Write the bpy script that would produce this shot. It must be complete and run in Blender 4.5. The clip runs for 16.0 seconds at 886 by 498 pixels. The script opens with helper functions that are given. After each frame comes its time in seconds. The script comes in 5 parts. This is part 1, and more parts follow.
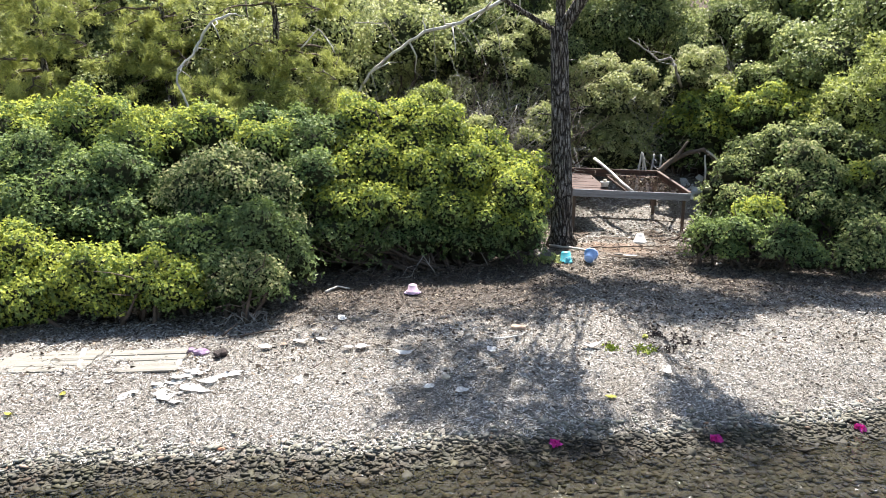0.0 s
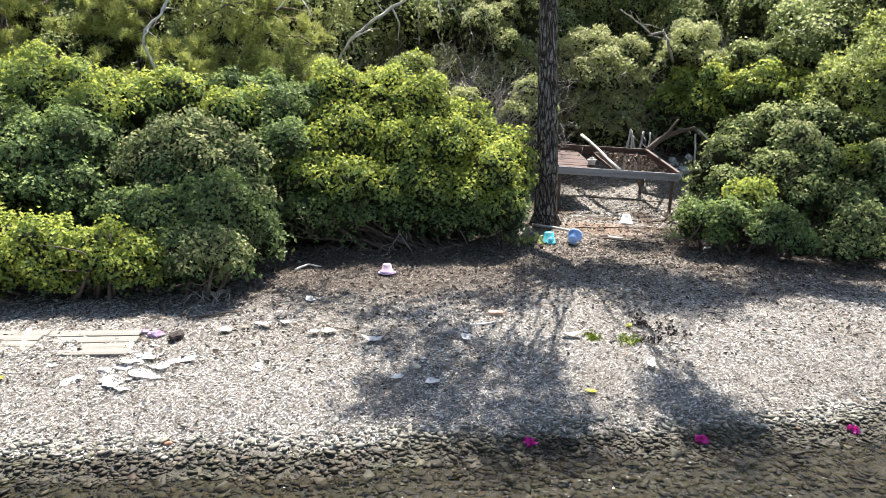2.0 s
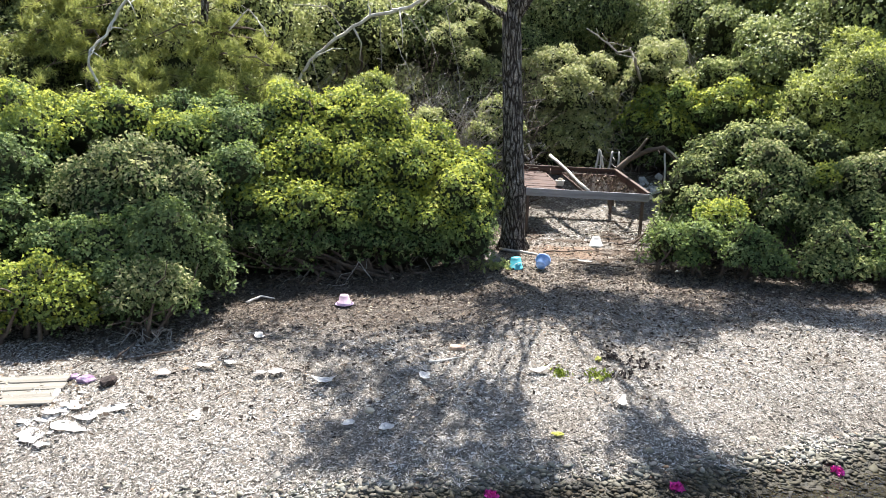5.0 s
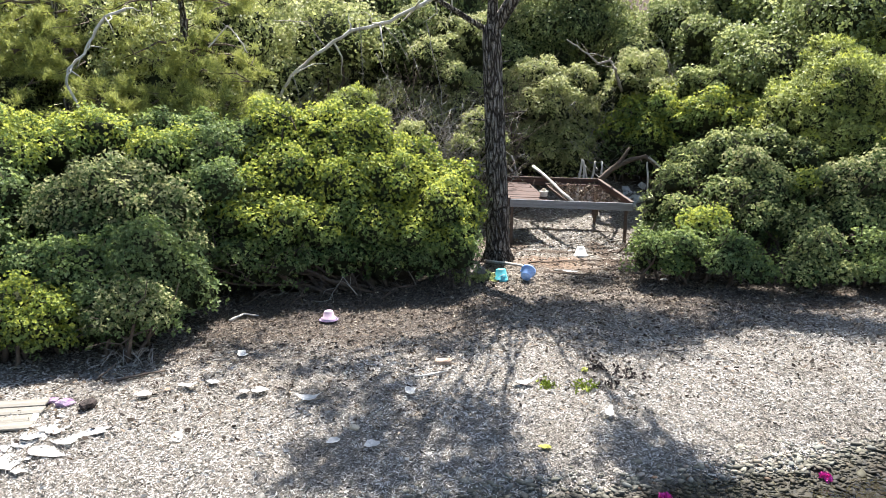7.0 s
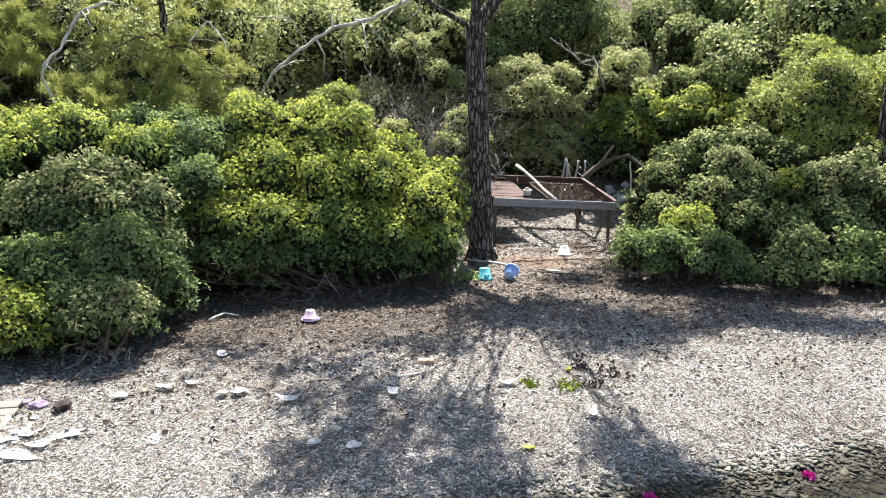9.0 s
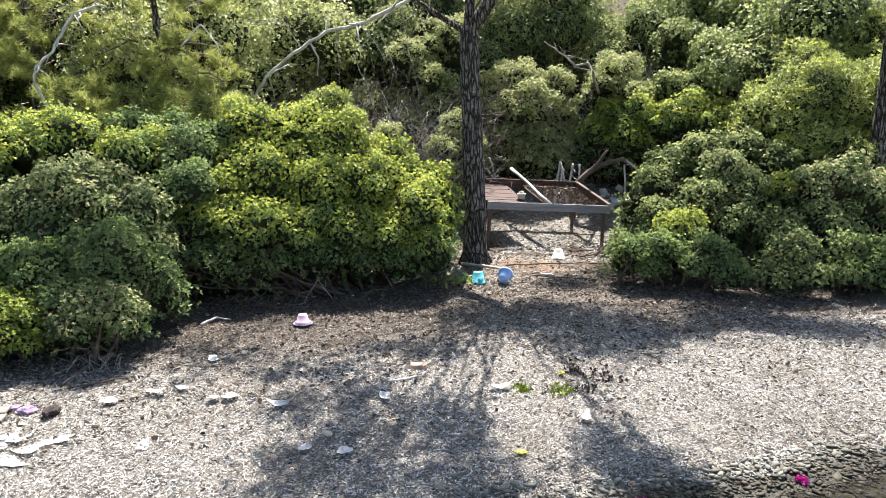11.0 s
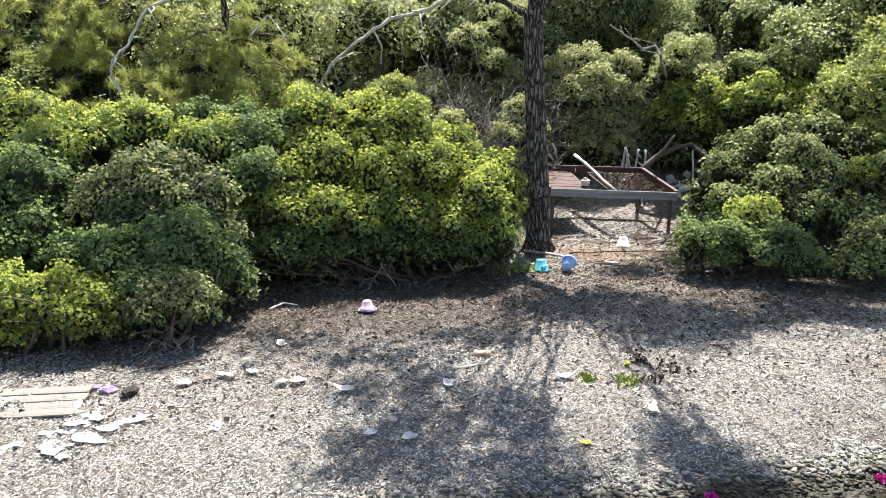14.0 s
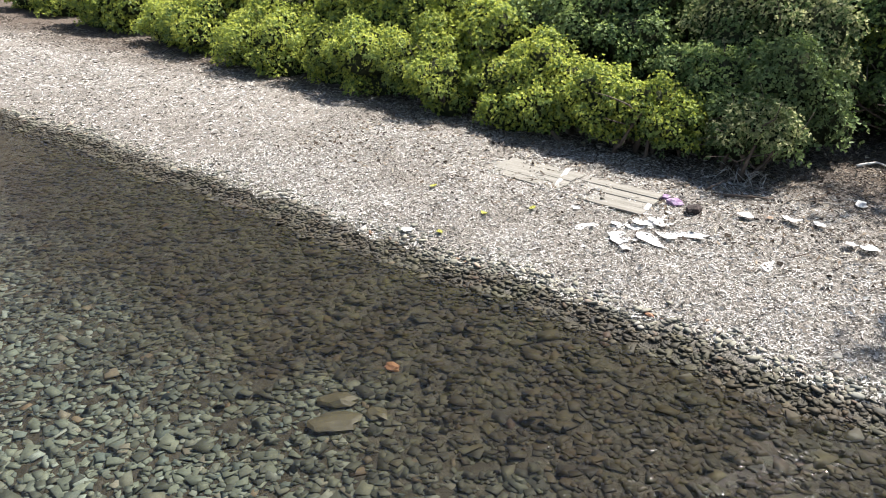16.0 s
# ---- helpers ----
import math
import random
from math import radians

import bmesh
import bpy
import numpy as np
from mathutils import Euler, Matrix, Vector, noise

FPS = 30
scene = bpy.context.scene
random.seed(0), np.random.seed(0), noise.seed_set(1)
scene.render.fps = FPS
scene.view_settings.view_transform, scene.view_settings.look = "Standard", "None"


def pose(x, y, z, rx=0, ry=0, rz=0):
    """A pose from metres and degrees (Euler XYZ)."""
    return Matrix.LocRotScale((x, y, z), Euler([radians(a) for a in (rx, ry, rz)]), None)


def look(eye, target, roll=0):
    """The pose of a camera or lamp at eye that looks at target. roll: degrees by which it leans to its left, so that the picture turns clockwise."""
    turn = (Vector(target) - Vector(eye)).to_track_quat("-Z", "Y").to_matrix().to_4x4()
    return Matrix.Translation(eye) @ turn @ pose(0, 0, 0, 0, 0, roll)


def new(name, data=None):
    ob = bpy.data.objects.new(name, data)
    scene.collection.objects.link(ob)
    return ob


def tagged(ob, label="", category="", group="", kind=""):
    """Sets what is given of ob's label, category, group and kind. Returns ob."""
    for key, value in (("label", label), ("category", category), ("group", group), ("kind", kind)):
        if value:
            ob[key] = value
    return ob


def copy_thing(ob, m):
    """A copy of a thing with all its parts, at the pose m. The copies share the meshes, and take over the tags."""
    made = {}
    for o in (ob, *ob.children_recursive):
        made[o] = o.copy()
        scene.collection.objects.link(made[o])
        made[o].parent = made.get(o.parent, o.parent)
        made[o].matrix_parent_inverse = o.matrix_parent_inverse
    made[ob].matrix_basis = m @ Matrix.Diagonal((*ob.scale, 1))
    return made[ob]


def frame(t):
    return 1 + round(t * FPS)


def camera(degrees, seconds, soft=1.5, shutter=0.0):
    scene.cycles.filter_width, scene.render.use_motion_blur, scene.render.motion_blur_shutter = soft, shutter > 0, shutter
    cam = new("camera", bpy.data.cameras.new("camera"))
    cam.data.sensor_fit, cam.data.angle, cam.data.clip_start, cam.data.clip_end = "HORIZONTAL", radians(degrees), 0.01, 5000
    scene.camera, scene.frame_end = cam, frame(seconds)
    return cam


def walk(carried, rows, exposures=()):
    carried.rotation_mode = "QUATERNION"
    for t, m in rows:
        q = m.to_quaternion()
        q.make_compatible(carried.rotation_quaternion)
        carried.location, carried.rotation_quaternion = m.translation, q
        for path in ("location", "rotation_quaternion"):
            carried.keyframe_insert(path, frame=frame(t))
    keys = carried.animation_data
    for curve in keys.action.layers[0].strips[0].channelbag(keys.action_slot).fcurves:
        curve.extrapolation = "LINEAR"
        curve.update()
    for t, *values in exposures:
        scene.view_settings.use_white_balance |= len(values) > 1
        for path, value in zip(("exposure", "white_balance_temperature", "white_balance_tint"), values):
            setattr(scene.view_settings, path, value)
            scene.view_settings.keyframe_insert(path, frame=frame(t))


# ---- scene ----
cam = camera(62.5, 16.0, soft=0.75)
PATH = [
    (0, (0.585, -2.297, 3.07), (0.461, -0.337, 2.691), -0.8),
    (0.5, (0.601, -2.157, 3.065), (0.487, -0.201, 2.663), -0.3),
    (1, (0.625, -2.022, 3.054), (0.512, -0.069, 2.637), 0.0),
    (1.5, (0.655, -1.883, 3.047), (0.552, 0.064, 2.602), 0.6),
    (2, (0.683, -1.752, 3.044), (0.598, 0.194, 2.593), 0.6),
    (2.5, (0.703, -1.613, 3.039), (0.632, 0.334, 2.585), 0.8),
    (3, (0.732, -1.486, 3.039), (0.683, 0.463, 2.592), 1.0),
    (3.5, (0.762, -1.372, 3.046), (0.721, 0.579, 2.609), 1.0),
    (4, (0.802, -1.294, 3.058), (0.768, 0.661, 2.636), 0.8),
    (6.5, (0.894, -1.195, 3.061), (0.897, 0.769, 2.684), -0.7),
    (7, (0.9, -1.179, 3.059), (0.917, 0.787, 2.692), -0.8),
    (7.5, (0.901, -1.158, 3.049), (0.945, 0.808, 2.684), -0.7),
    (8, (0.907, -1.131, 3.043), (0.957, 0.834, 2.674), -0.6),
    (8.5, (0.906, -1.114, 3.034), (0.958, 0.851, 2.665), -0.5),
    (9, (0.902, -1.1, 3.033), (0.965, 0.864, 2.664), -0.5),
    (11.5, (0.946, -1.071, 3.033), (1.02, 0.895, 2.674), -0.5),
    (12, (0.939, -1.071, 3.034), (0.993, 0.896, 2.674), -0.4),
    (12.5, (0.931, -1.065, 3.029), (0.971, 0.899, 2.656), -0.0),
    (13, (0.92, -1.059, 3.027), (0.942, 0.902, 2.633), 0.0),
    (13.5, (0.912, -1.059, 3.031), (0.921, 0.898, 2.618), -0.1),
    (14, (0.906, -1.065, 3.046), (0.814, 0.894, 2.652), -1.2),
    (14.5, (0.914, -1.105, 3.053), (0.486, 0.807, 2.654), -0.5),
    (15, (0.894, -1.158, 3.055), (0.131, 0.582, 2.429), 1.4),
    (15.5, (0.87, -1.166, 3.028), (-0.181, 0.346, 2.247), 1.3),
    (16, (0.803, -1.172, 3.015), (-0.516, 0.087, 2.193), 0.7),
]
walk(cam, [(t, look(eye, target, roll)) for t, eye, target, roll in PATH], [(0, 1.9), (13.6, 1.9), (15.0, 1.67), (16.0, 1.55)])

# ---- light ----
SUN_AZ, SUN_EL = radians(12), radians(63)          # azimuth from +y towards +x
SUN_DIR = Vector((math.sin(SUN_AZ) * math.cos(SUN_EL), math.cos(SUN_AZ) * math.cos(SUN_EL), math.sin(SUN_EL)))
world = bpy.data.worlds.new("sky")
scene.world = world
world.use_nodes = True
wn = world.node_tree
sky = wn.nodes.new("ShaderNodeTexSky")
sky.sky_type, sky.sun_disc = "NISHITA", False
sky.sun_elevation, sky.sun_rotation = SUN_EL, SUN_AZ
wn.links.new(sky.outputs[0], wn.nodes["Background"].inputs[0])
wn.nodes["Background"].inputs[1].default_value = 0.07
sun_data = bpy.data.lights.new("sun", "SUN")
sun_data.energy, sun_data.angle, sun_data.color = 5.0, radians(0.53), (1.0, 0.965, 0.93)
sun = new("sun", sun_data)
sun.matrix_world = look(SUN_DIR * 60, (0, 0, 0))

# ---- the lie of the land ----
rng = np.random.default_rng(7)


def shore(x):
    """y of the water's edge."""
    return 3.6 + 0.16 * x + 0.006 * np.maximum(x, 0) ** 2 + 0.05 * np.sin(1.7 * x) + 0.03 * np.sin(4.1 * x + 1)


def land(x, y):
    """Height of the ground."""
    x, y = np.asarray(x, float), np.asarray(y, float)
    d = y - shore(x)
    sea = np.maximum(-0.1 * np.abs(d) - 0.012 * d * d, -4.0)
    u = np.clip(d / 2.4, 0, 1)
    beach = 0.38 * (1.6 * u - 0.6 * u * u) + 0.012 * np.clip(d - 2.4, 0, 7)
    start = 13.0 - 2.2 * np.clip((-1.5 - x) / 3.0, 0, 1)
    h = np.maximum(y - start, 0)
    hill = np.where(h < 2.6, 0.075 * h * h, 0.507 + 0.39 * (h - 2.6))
    hill = np.minimum(hill, 16 + 0.02 * h)
    reflected_rise = np.clip((-x - 34) * 0.6, 0, 24)   # unseen rise across the bay, added so the water reflects dark ground
    lumps = 0.018 * np.sin(2.3 * x + 0.7 * y) * np.sin(1.9 * y - 0.8 * x) + 0.010 * np.sin(5.1 * x + 2.0) * np.sin(4.3 * y) + 0.009 * np.sin(13.0 * x + 3.0 * y) * np.sin(11.0 * y - 4.0 * x + 1.0)
    return np.where(d < 0, sea, beach + hill + lumps * np.clip(d, 0, 1)) + reflected_rise


def on(x, y, lift=0.0):
    return Vector((x, y, float(land(x, y)) + lift))


# ---- material helpers ----
def material(name, rough=0.8, metal=0.0):
    m = bpy.data.materials.new(name)
    m.use_nodes = True
    nt = m.node_tree
    b = nt.nodes["Principled BSDF"]
    b.inputs["Roughness"].default_value, b.inputs["Metallic"].default_value = rough, metal
    return m, nt, b


def coords(nt, kind="Object", scale=(1, 1, 1)):
    tc = nt.nodes.new("ShaderNodeTexCoord")
    mp = nt.nodes.new("ShaderNodeMapping")
    mp.inputs["Scale"].default_value = scale
    nt.links.new(tc.outputs[kind], mp.inputs[0])
    return mp.outputs[0]


def place(nt):
    return nt.nodes.new("ShaderNodeNewGeometry").outputs["Position"]


def grain(nt, vec, scale, detail=4.0, rough=0.6):
    n = nt.nodes.new("ShaderNodeTexNoise")
    n.inputs["Scale"].default_value, n.inputs["Detail"].default_value, n.inputs["Roughness"].default_value = scale, detail, rough
    nt.links.new(vec, n.inputs["Vector"])
    return n.outputs[0]


def ramp(nt, fac, *stops):
    r = nt.nodes.new("ShaderNodeValToRGB")
    while len(r.color_ramp.elements) < len(stops):
        r.color_ramp.elements.new(0.5)
    for e, (p, c) in zip(r.color_ramp.elements, stops):
        e.position = p
        e.color = (*c, 1) if isinstance(c, tuple) else (c, c, c, 1)
    nt.links.new(fac, r.inputs[0])
    return r.outputs[0]


def blend(nt, fac, a, b, mode="MIX"):
    m = nt.nodes.new("ShaderNodeMix")
    m.data_type, m.blend_type = "RGBA", mode
    for sock, v in ((m.inputs[0], fac), (m.inputs[6], a), (m.inputs[7], b)):
        if isinstance(v, (int, float)):
            sock.default_value = v
        elif isinstance(v, tuple):
            sock.default_value = (*v, 1)
        else:
            nt.links.new(v, sock)
    return m.outputs[2]


def sums(nt, op, a, b):
    m = nt.nodes.new("ShaderNodeMath")
    m.operation = op
    for sock, v in zip(m.inputs, (a, b)):
        if isinstance(v, (int, float)):
            sock.default_value = v
        else:
            nt.links.new(v, sock)
    return m.outputs[0]


def bump(nt, bsdf, height, strength=0.5, dist=0.02):
    b = nt.nodes.new("ShaderNodeBump")
    b.inputs["Strength"].default_value, b.inputs["Distance"].default_value = strength, dist
    nt.links.new(height, b.inputs["Height"])
    nt.links.new(b.outputs[0], bsdf.inputs["Normal"])


def island(nt):
    return nt.nodes.new("ShaderNodeNewGeometry").outputs["Random Per Island"]


def leafy(name, dark, mid, light, patch=0.9, thru=0.4, rough=0.5, sheen=0.22):
    """Leaves: each whorl its own shade, with patches of young growth, light passing through."""
    m, nt, b = material(name, rough)
    b.inputs["Specular IOR Level"].default_value = sheen
    one = ramp(nt, island(nt), (0.0, dark), (0.5, mid), (1.0, light))
    zone = ramp(nt, grain(nt, place(nt), patch, 3.0), (0.38, 0.0), (0.62, 1.0))
    young = blend(nt, zone, one, blend(nt, 0.5, one, light))
    young = blend(nt, 1.0, young, ramp(nt, grain(nt, place(nt), 30, 2.0), (0.3, 0.75), (0.7, 1.42)), "MULTIPLY")
    young = blend(nt, 1.0, young, (1.06, 1.0, 1.08), "MULTIPLY")
    nt.links.new(young, b.inputs["Base Color"])
    t = nt.nodes.new("ShaderNodeBsdfTranslucent")
    nt.links.new(blend(nt, 0.35, young, light), t.inputs[0])
    mx = nt.nodes.new("ShaderNodeMixShader")
    mx.inputs[0].default_value = thru
    nt.links.new(b.outputs[0], mx.inputs[1])
    nt.links.new(t.outputs[0], mx.inputs[2])
    nt.links.new(mx.outputs[0], nt.nodes["Material Output"].inputs[0])
    return m


def plain(name, c1, c2, scale=8.0, rough=0.7, relief=0.3, dist=0.01, stretch=(1, 1, 1), spec=0.4):
    """A worn surface that varies between two colours at two scales."""
    m, nt, b = material(name, rough)
    b.inputs["Specular IOR Level"].default_value = spec
    v = coords(nt, "Object", stretch)
    big, fine = grain(nt, v, scale, 4.0), grain(nt, v, scale * 7, 5.0, 0.7)
    col = blend(nt, ramp(nt, big, (0.35, 0.0), (0.65, 1.0)), c1, c2)
    col = blend(nt, 0.5, col, ramp(nt, fine, (0.3, 0.25), (0.7, 1.0)), "MULTIPLY")
    nt.links.new(col, b.inputs["Base Color"])
    bump(nt, b, fine, relief, dist)
    return m


def span(nt, value, a, b, top=1.0):
    m = nt.nodes.new("ShaderNodeMapRange")
    m.inputs[1].default_value, m.inputs[2].default_value, m.inputs[4].default_value = a, b, top
    nt.links.new(value, m.inputs[0])
    return m.outputs[0]


# patches of the clearing where little wrack lies: middle and half widths
SOIL = [(2.95, 11.4, 0.75, 0.55)]
# dark humus, and shadow strips about the table painted as ground colour
HUMUS_SHADE = [(2.2, 13.0, 0.55, 0.9), (4.0, 12.5, 0.22, 0.9), (3.95, 11.3, 0.45, 0.4), (3.1, 12.35, 0.8, 0.16), (3.2, 10.75, 0.9, 0.14)]


def litter_reach(nt, xyz):
    """How far the needle litter, darkened for the bushes' shade, reaches back beside the clearing, under the bushes."""
    return span(nt, xyz.outputs[0], 2.1, 1.3, 4.0)


def shaded_litter(nt, xyz, rag):
    """Dark leaf mould and painted shade along the feet of the bushes, with a ragged edge."""
    x, y = xyz.outputs[0], xyz.outputs[1]
    depth = sums(nt, "ADD", sums(nt, "SUBTRACT", y, sums(nt, "MULTIPLY", x, 0.16)), sums(nt, "MULTIPLY", sums(nt, "SUBTRACT", rag, 0.5), 2.2))
    east = sums(nt, "SUBTRACT", x, sums(nt, "MULTIPLY", sums(nt, "SUBTRACT", y, 9.5), 0.3))
    sides = sums(nt, "ADD", span(nt, x, 2.0, 1.2), span(nt, east, 3.75, 4.35))
    return sums(nt, "MULTIPLY", span(nt, depth, 6.4, 7.6), sides)


def spot(nt, xyz, rag, cx, cy, rx, ry):
    """A patch of ground with a ragged edge: 1 in its middle, 0 outside."""
    u = sums(nt, "MULTIPLY", sums(nt, "SUBTRACT", xyz.outputs[0], cx), 1 / rx)
    v = sums(nt, "MULTIPLY", sums(nt, "SUBTRACT", xyz.outputs[1], cy), 1 / ry)
    d = sums(nt, "ADD", sums(nt, "MULTIPLY", u, u), sums(nt, "MULTIPLY", v, v))
    return span(nt, sums(nt, "ADD", d, sums(nt, "MULTIPLY", sums(nt, "SUBTRACT", rag, 0.5), 2.4)), 1.15, 0.55)


def ground_material():
    m, nt, b = material("beach_ground", 0.95)
    b.inputs["Specular IOR Level"].default_value = 0.2
    p = place(nt)
    xyz = nt.nodes.new("ShaderNodeSeparateXYZ")
    nt.links.new(p, xyz.inputs[0])
    z = xyz.outputs[2]
    fine, mid, big = grain(nt, p, 60, 5, 0.75), grain(nt, p, 9, 5, 0.7), grain(nt, p, 0.9, 3)
    wrack = ramp(nt, fine, (0.36, (0.075, 0.066, 0.056)), (0.52, (0.215, 0.194, 0.168)), (0.66, (0.45, 0.42, 0.372)))
    wrack = blend(nt, ramp(nt, mid, (0.42, 0.0), (0.72, 0.55)), wrack, (0.16, 0.13, 0.10))
    litter = ramp(nt, fine, (0.35, (0.045, 0.03, 0.02)), (0.55, (0.15, 0.11, 0.08)), (0.7, (0.33, 0.27, 0.2)))
    # wrack gives way to needle litter inland
    inland = nt.nodes.new("ShaderNodeMapRange")
    inland.inputs[1].default_value, inland.inputs[2].default_value = 6.0, 8.6
    nt.links.new(sums(nt, "SUBTRACT", xyz.outputs[1], sums(nt, "MULTIPLY", xyz.outputs[0], 0.16)), inland.inputs[0])
    clear = nt.nodes.new("ShaderNodeMapRange")
    clear.inputs[1].default_value, clear.inputs[2].default_value = 12.4, 11.0
    nt.links.new(sums(nt, "SUBTRACT", xyz.outputs[1], litter_reach(nt, xyz)), clear.inputs[0])
    far = sums(nt, "ADD", sums(nt, "MULTIPLY", inland.outputs[0], clear.outputs[0]), sums(nt, "MULTIPLY", sums(nt, "SUBTRACT", big, 0.45), 0.9))
    dry = blend(nt, ramp(nt, far, (0.3, 0.0), (0.8, 0.45)), wrack, litter)
    dry = blend(nt, sums(nt, "MULTIPLY", shaded_litter(nt, xyz, grain(nt, p, 1.6, 4)), 0.85), dry, blend(nt, 1.0, litter, (0.62, 0.64, 0.68), "MULTIPLY"))
    # bare brown soil trodden in the clearing, and beside it dark humus with shade painted in
    soil = ramp(nt, grain(nt, p, 22, 5, 0.7), (0.34, (0.075, 0.050, 0.034)), (0.52, (0.205, 0.140, 0.098)), (0.7, (0.30, 0.225, 0.165)))
    rag = grain(nt, p, 2.6, 4)
    for cx, cy, rx, ry in SOIL:
        dry = blend(nt, sums(nt, "MULTIPLY", spot(nt, xyz, rag, cx, cy, rx, ry), 0.9), dry, soil)
    for cx, cy, rx, ry in HUMUS_SHADE:
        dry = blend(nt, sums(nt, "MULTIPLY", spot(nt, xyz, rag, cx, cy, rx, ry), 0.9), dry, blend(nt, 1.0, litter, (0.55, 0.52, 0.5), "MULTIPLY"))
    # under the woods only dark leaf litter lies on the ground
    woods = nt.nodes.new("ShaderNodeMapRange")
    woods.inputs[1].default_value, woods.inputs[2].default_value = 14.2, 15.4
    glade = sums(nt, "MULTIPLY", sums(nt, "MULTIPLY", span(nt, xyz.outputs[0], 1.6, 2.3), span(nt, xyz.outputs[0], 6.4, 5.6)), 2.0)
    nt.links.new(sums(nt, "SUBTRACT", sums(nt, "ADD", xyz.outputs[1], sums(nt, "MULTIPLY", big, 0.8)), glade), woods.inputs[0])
    # the added far rise gets the same dark colour, for its reflection
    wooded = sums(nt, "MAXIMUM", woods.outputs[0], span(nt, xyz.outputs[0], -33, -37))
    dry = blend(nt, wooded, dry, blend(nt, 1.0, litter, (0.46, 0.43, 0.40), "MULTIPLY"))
    stones = ramp(nt, mid, (0.3, (0.035, 0.031, 0.024)), (0.5, (0.075, 0.068, 0.054)), (0.75, (0.14, 0.13, 0.11)))
    sea = nt.nodes.new("ShaderNodeMapRange")
    sea.inputs[1].default_value, sea.inputs[2].default_value = 0.09, 0.02
    nt.links.new(sums(nt, "ADD", z, sums(nt, "MULTIPLY", sums(nt, "SUBTRACT", mid, 0.5), 0.12)), sea.inputs[0])
    nt.links.new(blend(nt, sea.outputs[0], dry, stones), b.inputs["Base Color"])
    bump(nt, b, sums(nt, "ADD", fine, mid), 0.9, 0.03)
    return m


def water_material():
    m, nt, b = material("sea_water", 0.03)
    nt.nodes.remove(b)
    p = place(nt)
    tr = nt.nodes.new("ShaderNodeBsdfTransparent")
    tr.inputs[0].default_value = (0.68, 0.665, 0.60, 1)
    gl = nt.nodes.new("ShaderNodeBsdfGlossy")
    gl.inputs["Roughness"].default_value = 0.06
    fr = nt.nodes.new("ShaderNodeFresnel")
    fr.inputs[0].default_value = 1.33
    bp = nt.nodes.new("ShaderNodeBump")
    bp.inputs["Strength"].default_value, bp.inputs["Distance"].default_value = 0.5, 0.05
    nt.links.new(sums(nt, "ADD", grain(nt, p, 4.5, 3), sums(nt, "MULTIPLY", grain(nt, p, 17, 3), 0.7)), bp.inputs["Height"])
    nt.links.new(bp.outputs[0], gl.inputs["Normal"])
    nt.links.new(bp.outputs[0], fr.inputs["Normal"])
    mx = nt.nodes.new("ShaderNodeMixShader")
    nt.links.new(fr.outputs[0], mx.inputs[0])
    nt.links.new(tr.outputs[0], mx.inputs[1])
    nt.links.new(gl.outputs[0], mx.inputs[2])
    nt.links.new(mx.outputs[0], nt.nodes["Material Output"].inputs[0])
    return m


def pebble_material(by_object):
    m, nt, b = material("pebbles_single" if by_object else "pebbles_mixed", 0.75)
    rnd = nt.nodes.new("ShaderNodeObjectInfo").outputs["Random"] if by_object else island(nt)
    col = ramp(nt, rnd, (0.0, (0.07, 0.065, 0.052)), (0.25, (0.16, 0.148, 0.11)), (0.45, (0.23, 0.22, 0.17)), (0.6, (0.29, 0.265, 0.20)), (0.75, (0.16, 0.168, 0.15)),
               (0.88, (0.22, 0.185, 0.135)), (0.95, (0.40, 0.38, 0.33)), (1.0, (0.26, 0.15, 0.085)))
    p = place(nt)
    col = blend(nt, 0.6, col, ramp(nt, grain(nt, p, 45, 4), (0.3, 0.45), (0.7, 1.0)), "MULTIPLY")
    xyz = nt.nodes.new("ShaderNodeSeparateXYZ")
    nt.links.new(p, xyz.inputs[0])
    wet = nt.nodes.new("ShaderNodeMapRange")
    wet.inputs[1].default_value, wet.inputs[2].default_value = 0.095, 0.05
    nt.links.new(sums(nt, "ADD", xyz.outputs[2], sums(nt, "MULTIPLY", sums(nt, "SUBTRACT", grain(nt, p, 2.5), 0.5), 0.1)), wet.inputs[0])
    deep = nt.nodes.new("ShaderNodeMapRange")
    deep.inputs[1].default_value, deep.inputs[2].default_value = -0.16, -0.38
    nt.links.new(sums(nt, "ADD", xyz.outputs[2], sums(nt, "MULTIPLY", sums(nt, "SUBTRACT", grain(nt, p, 1.3, 4), 0.5), 0.3)), deep.inputs[0])
    weed = ramp(nt, grain(nt, p, 2.2, 4), (0.38, (0.120, 0.082, 0.028)), (0.52, (0.120, 0.100, 0.036)), (0.64, (0.22, 0.21, 0.12)))
    film = blend(nt, deep.outputs[0], weed, (0.76, 0.96, 1.08))
    algae = blend(nt, wet.outputs[0], col, blend(nt, 1.0, col, film, "MULTIPLY"))
    nt.links.new(algae, b.inputs["Base Color"])
    gloss = nt.nodes.new("ShaderNodeMapRange")
    gloss.inputs[3].default_value, gloss.inputs[4].default_value = 0.9, 0.75
    nt.links.new(wet.outputs[0], gloss.inputs[0])
    nt.links.new(gloss.outputs[0], b.inputs["Roughness"])
    bump(nt, b, grain(nt, p, 90, 4), 0.3, 0.004)
    return m


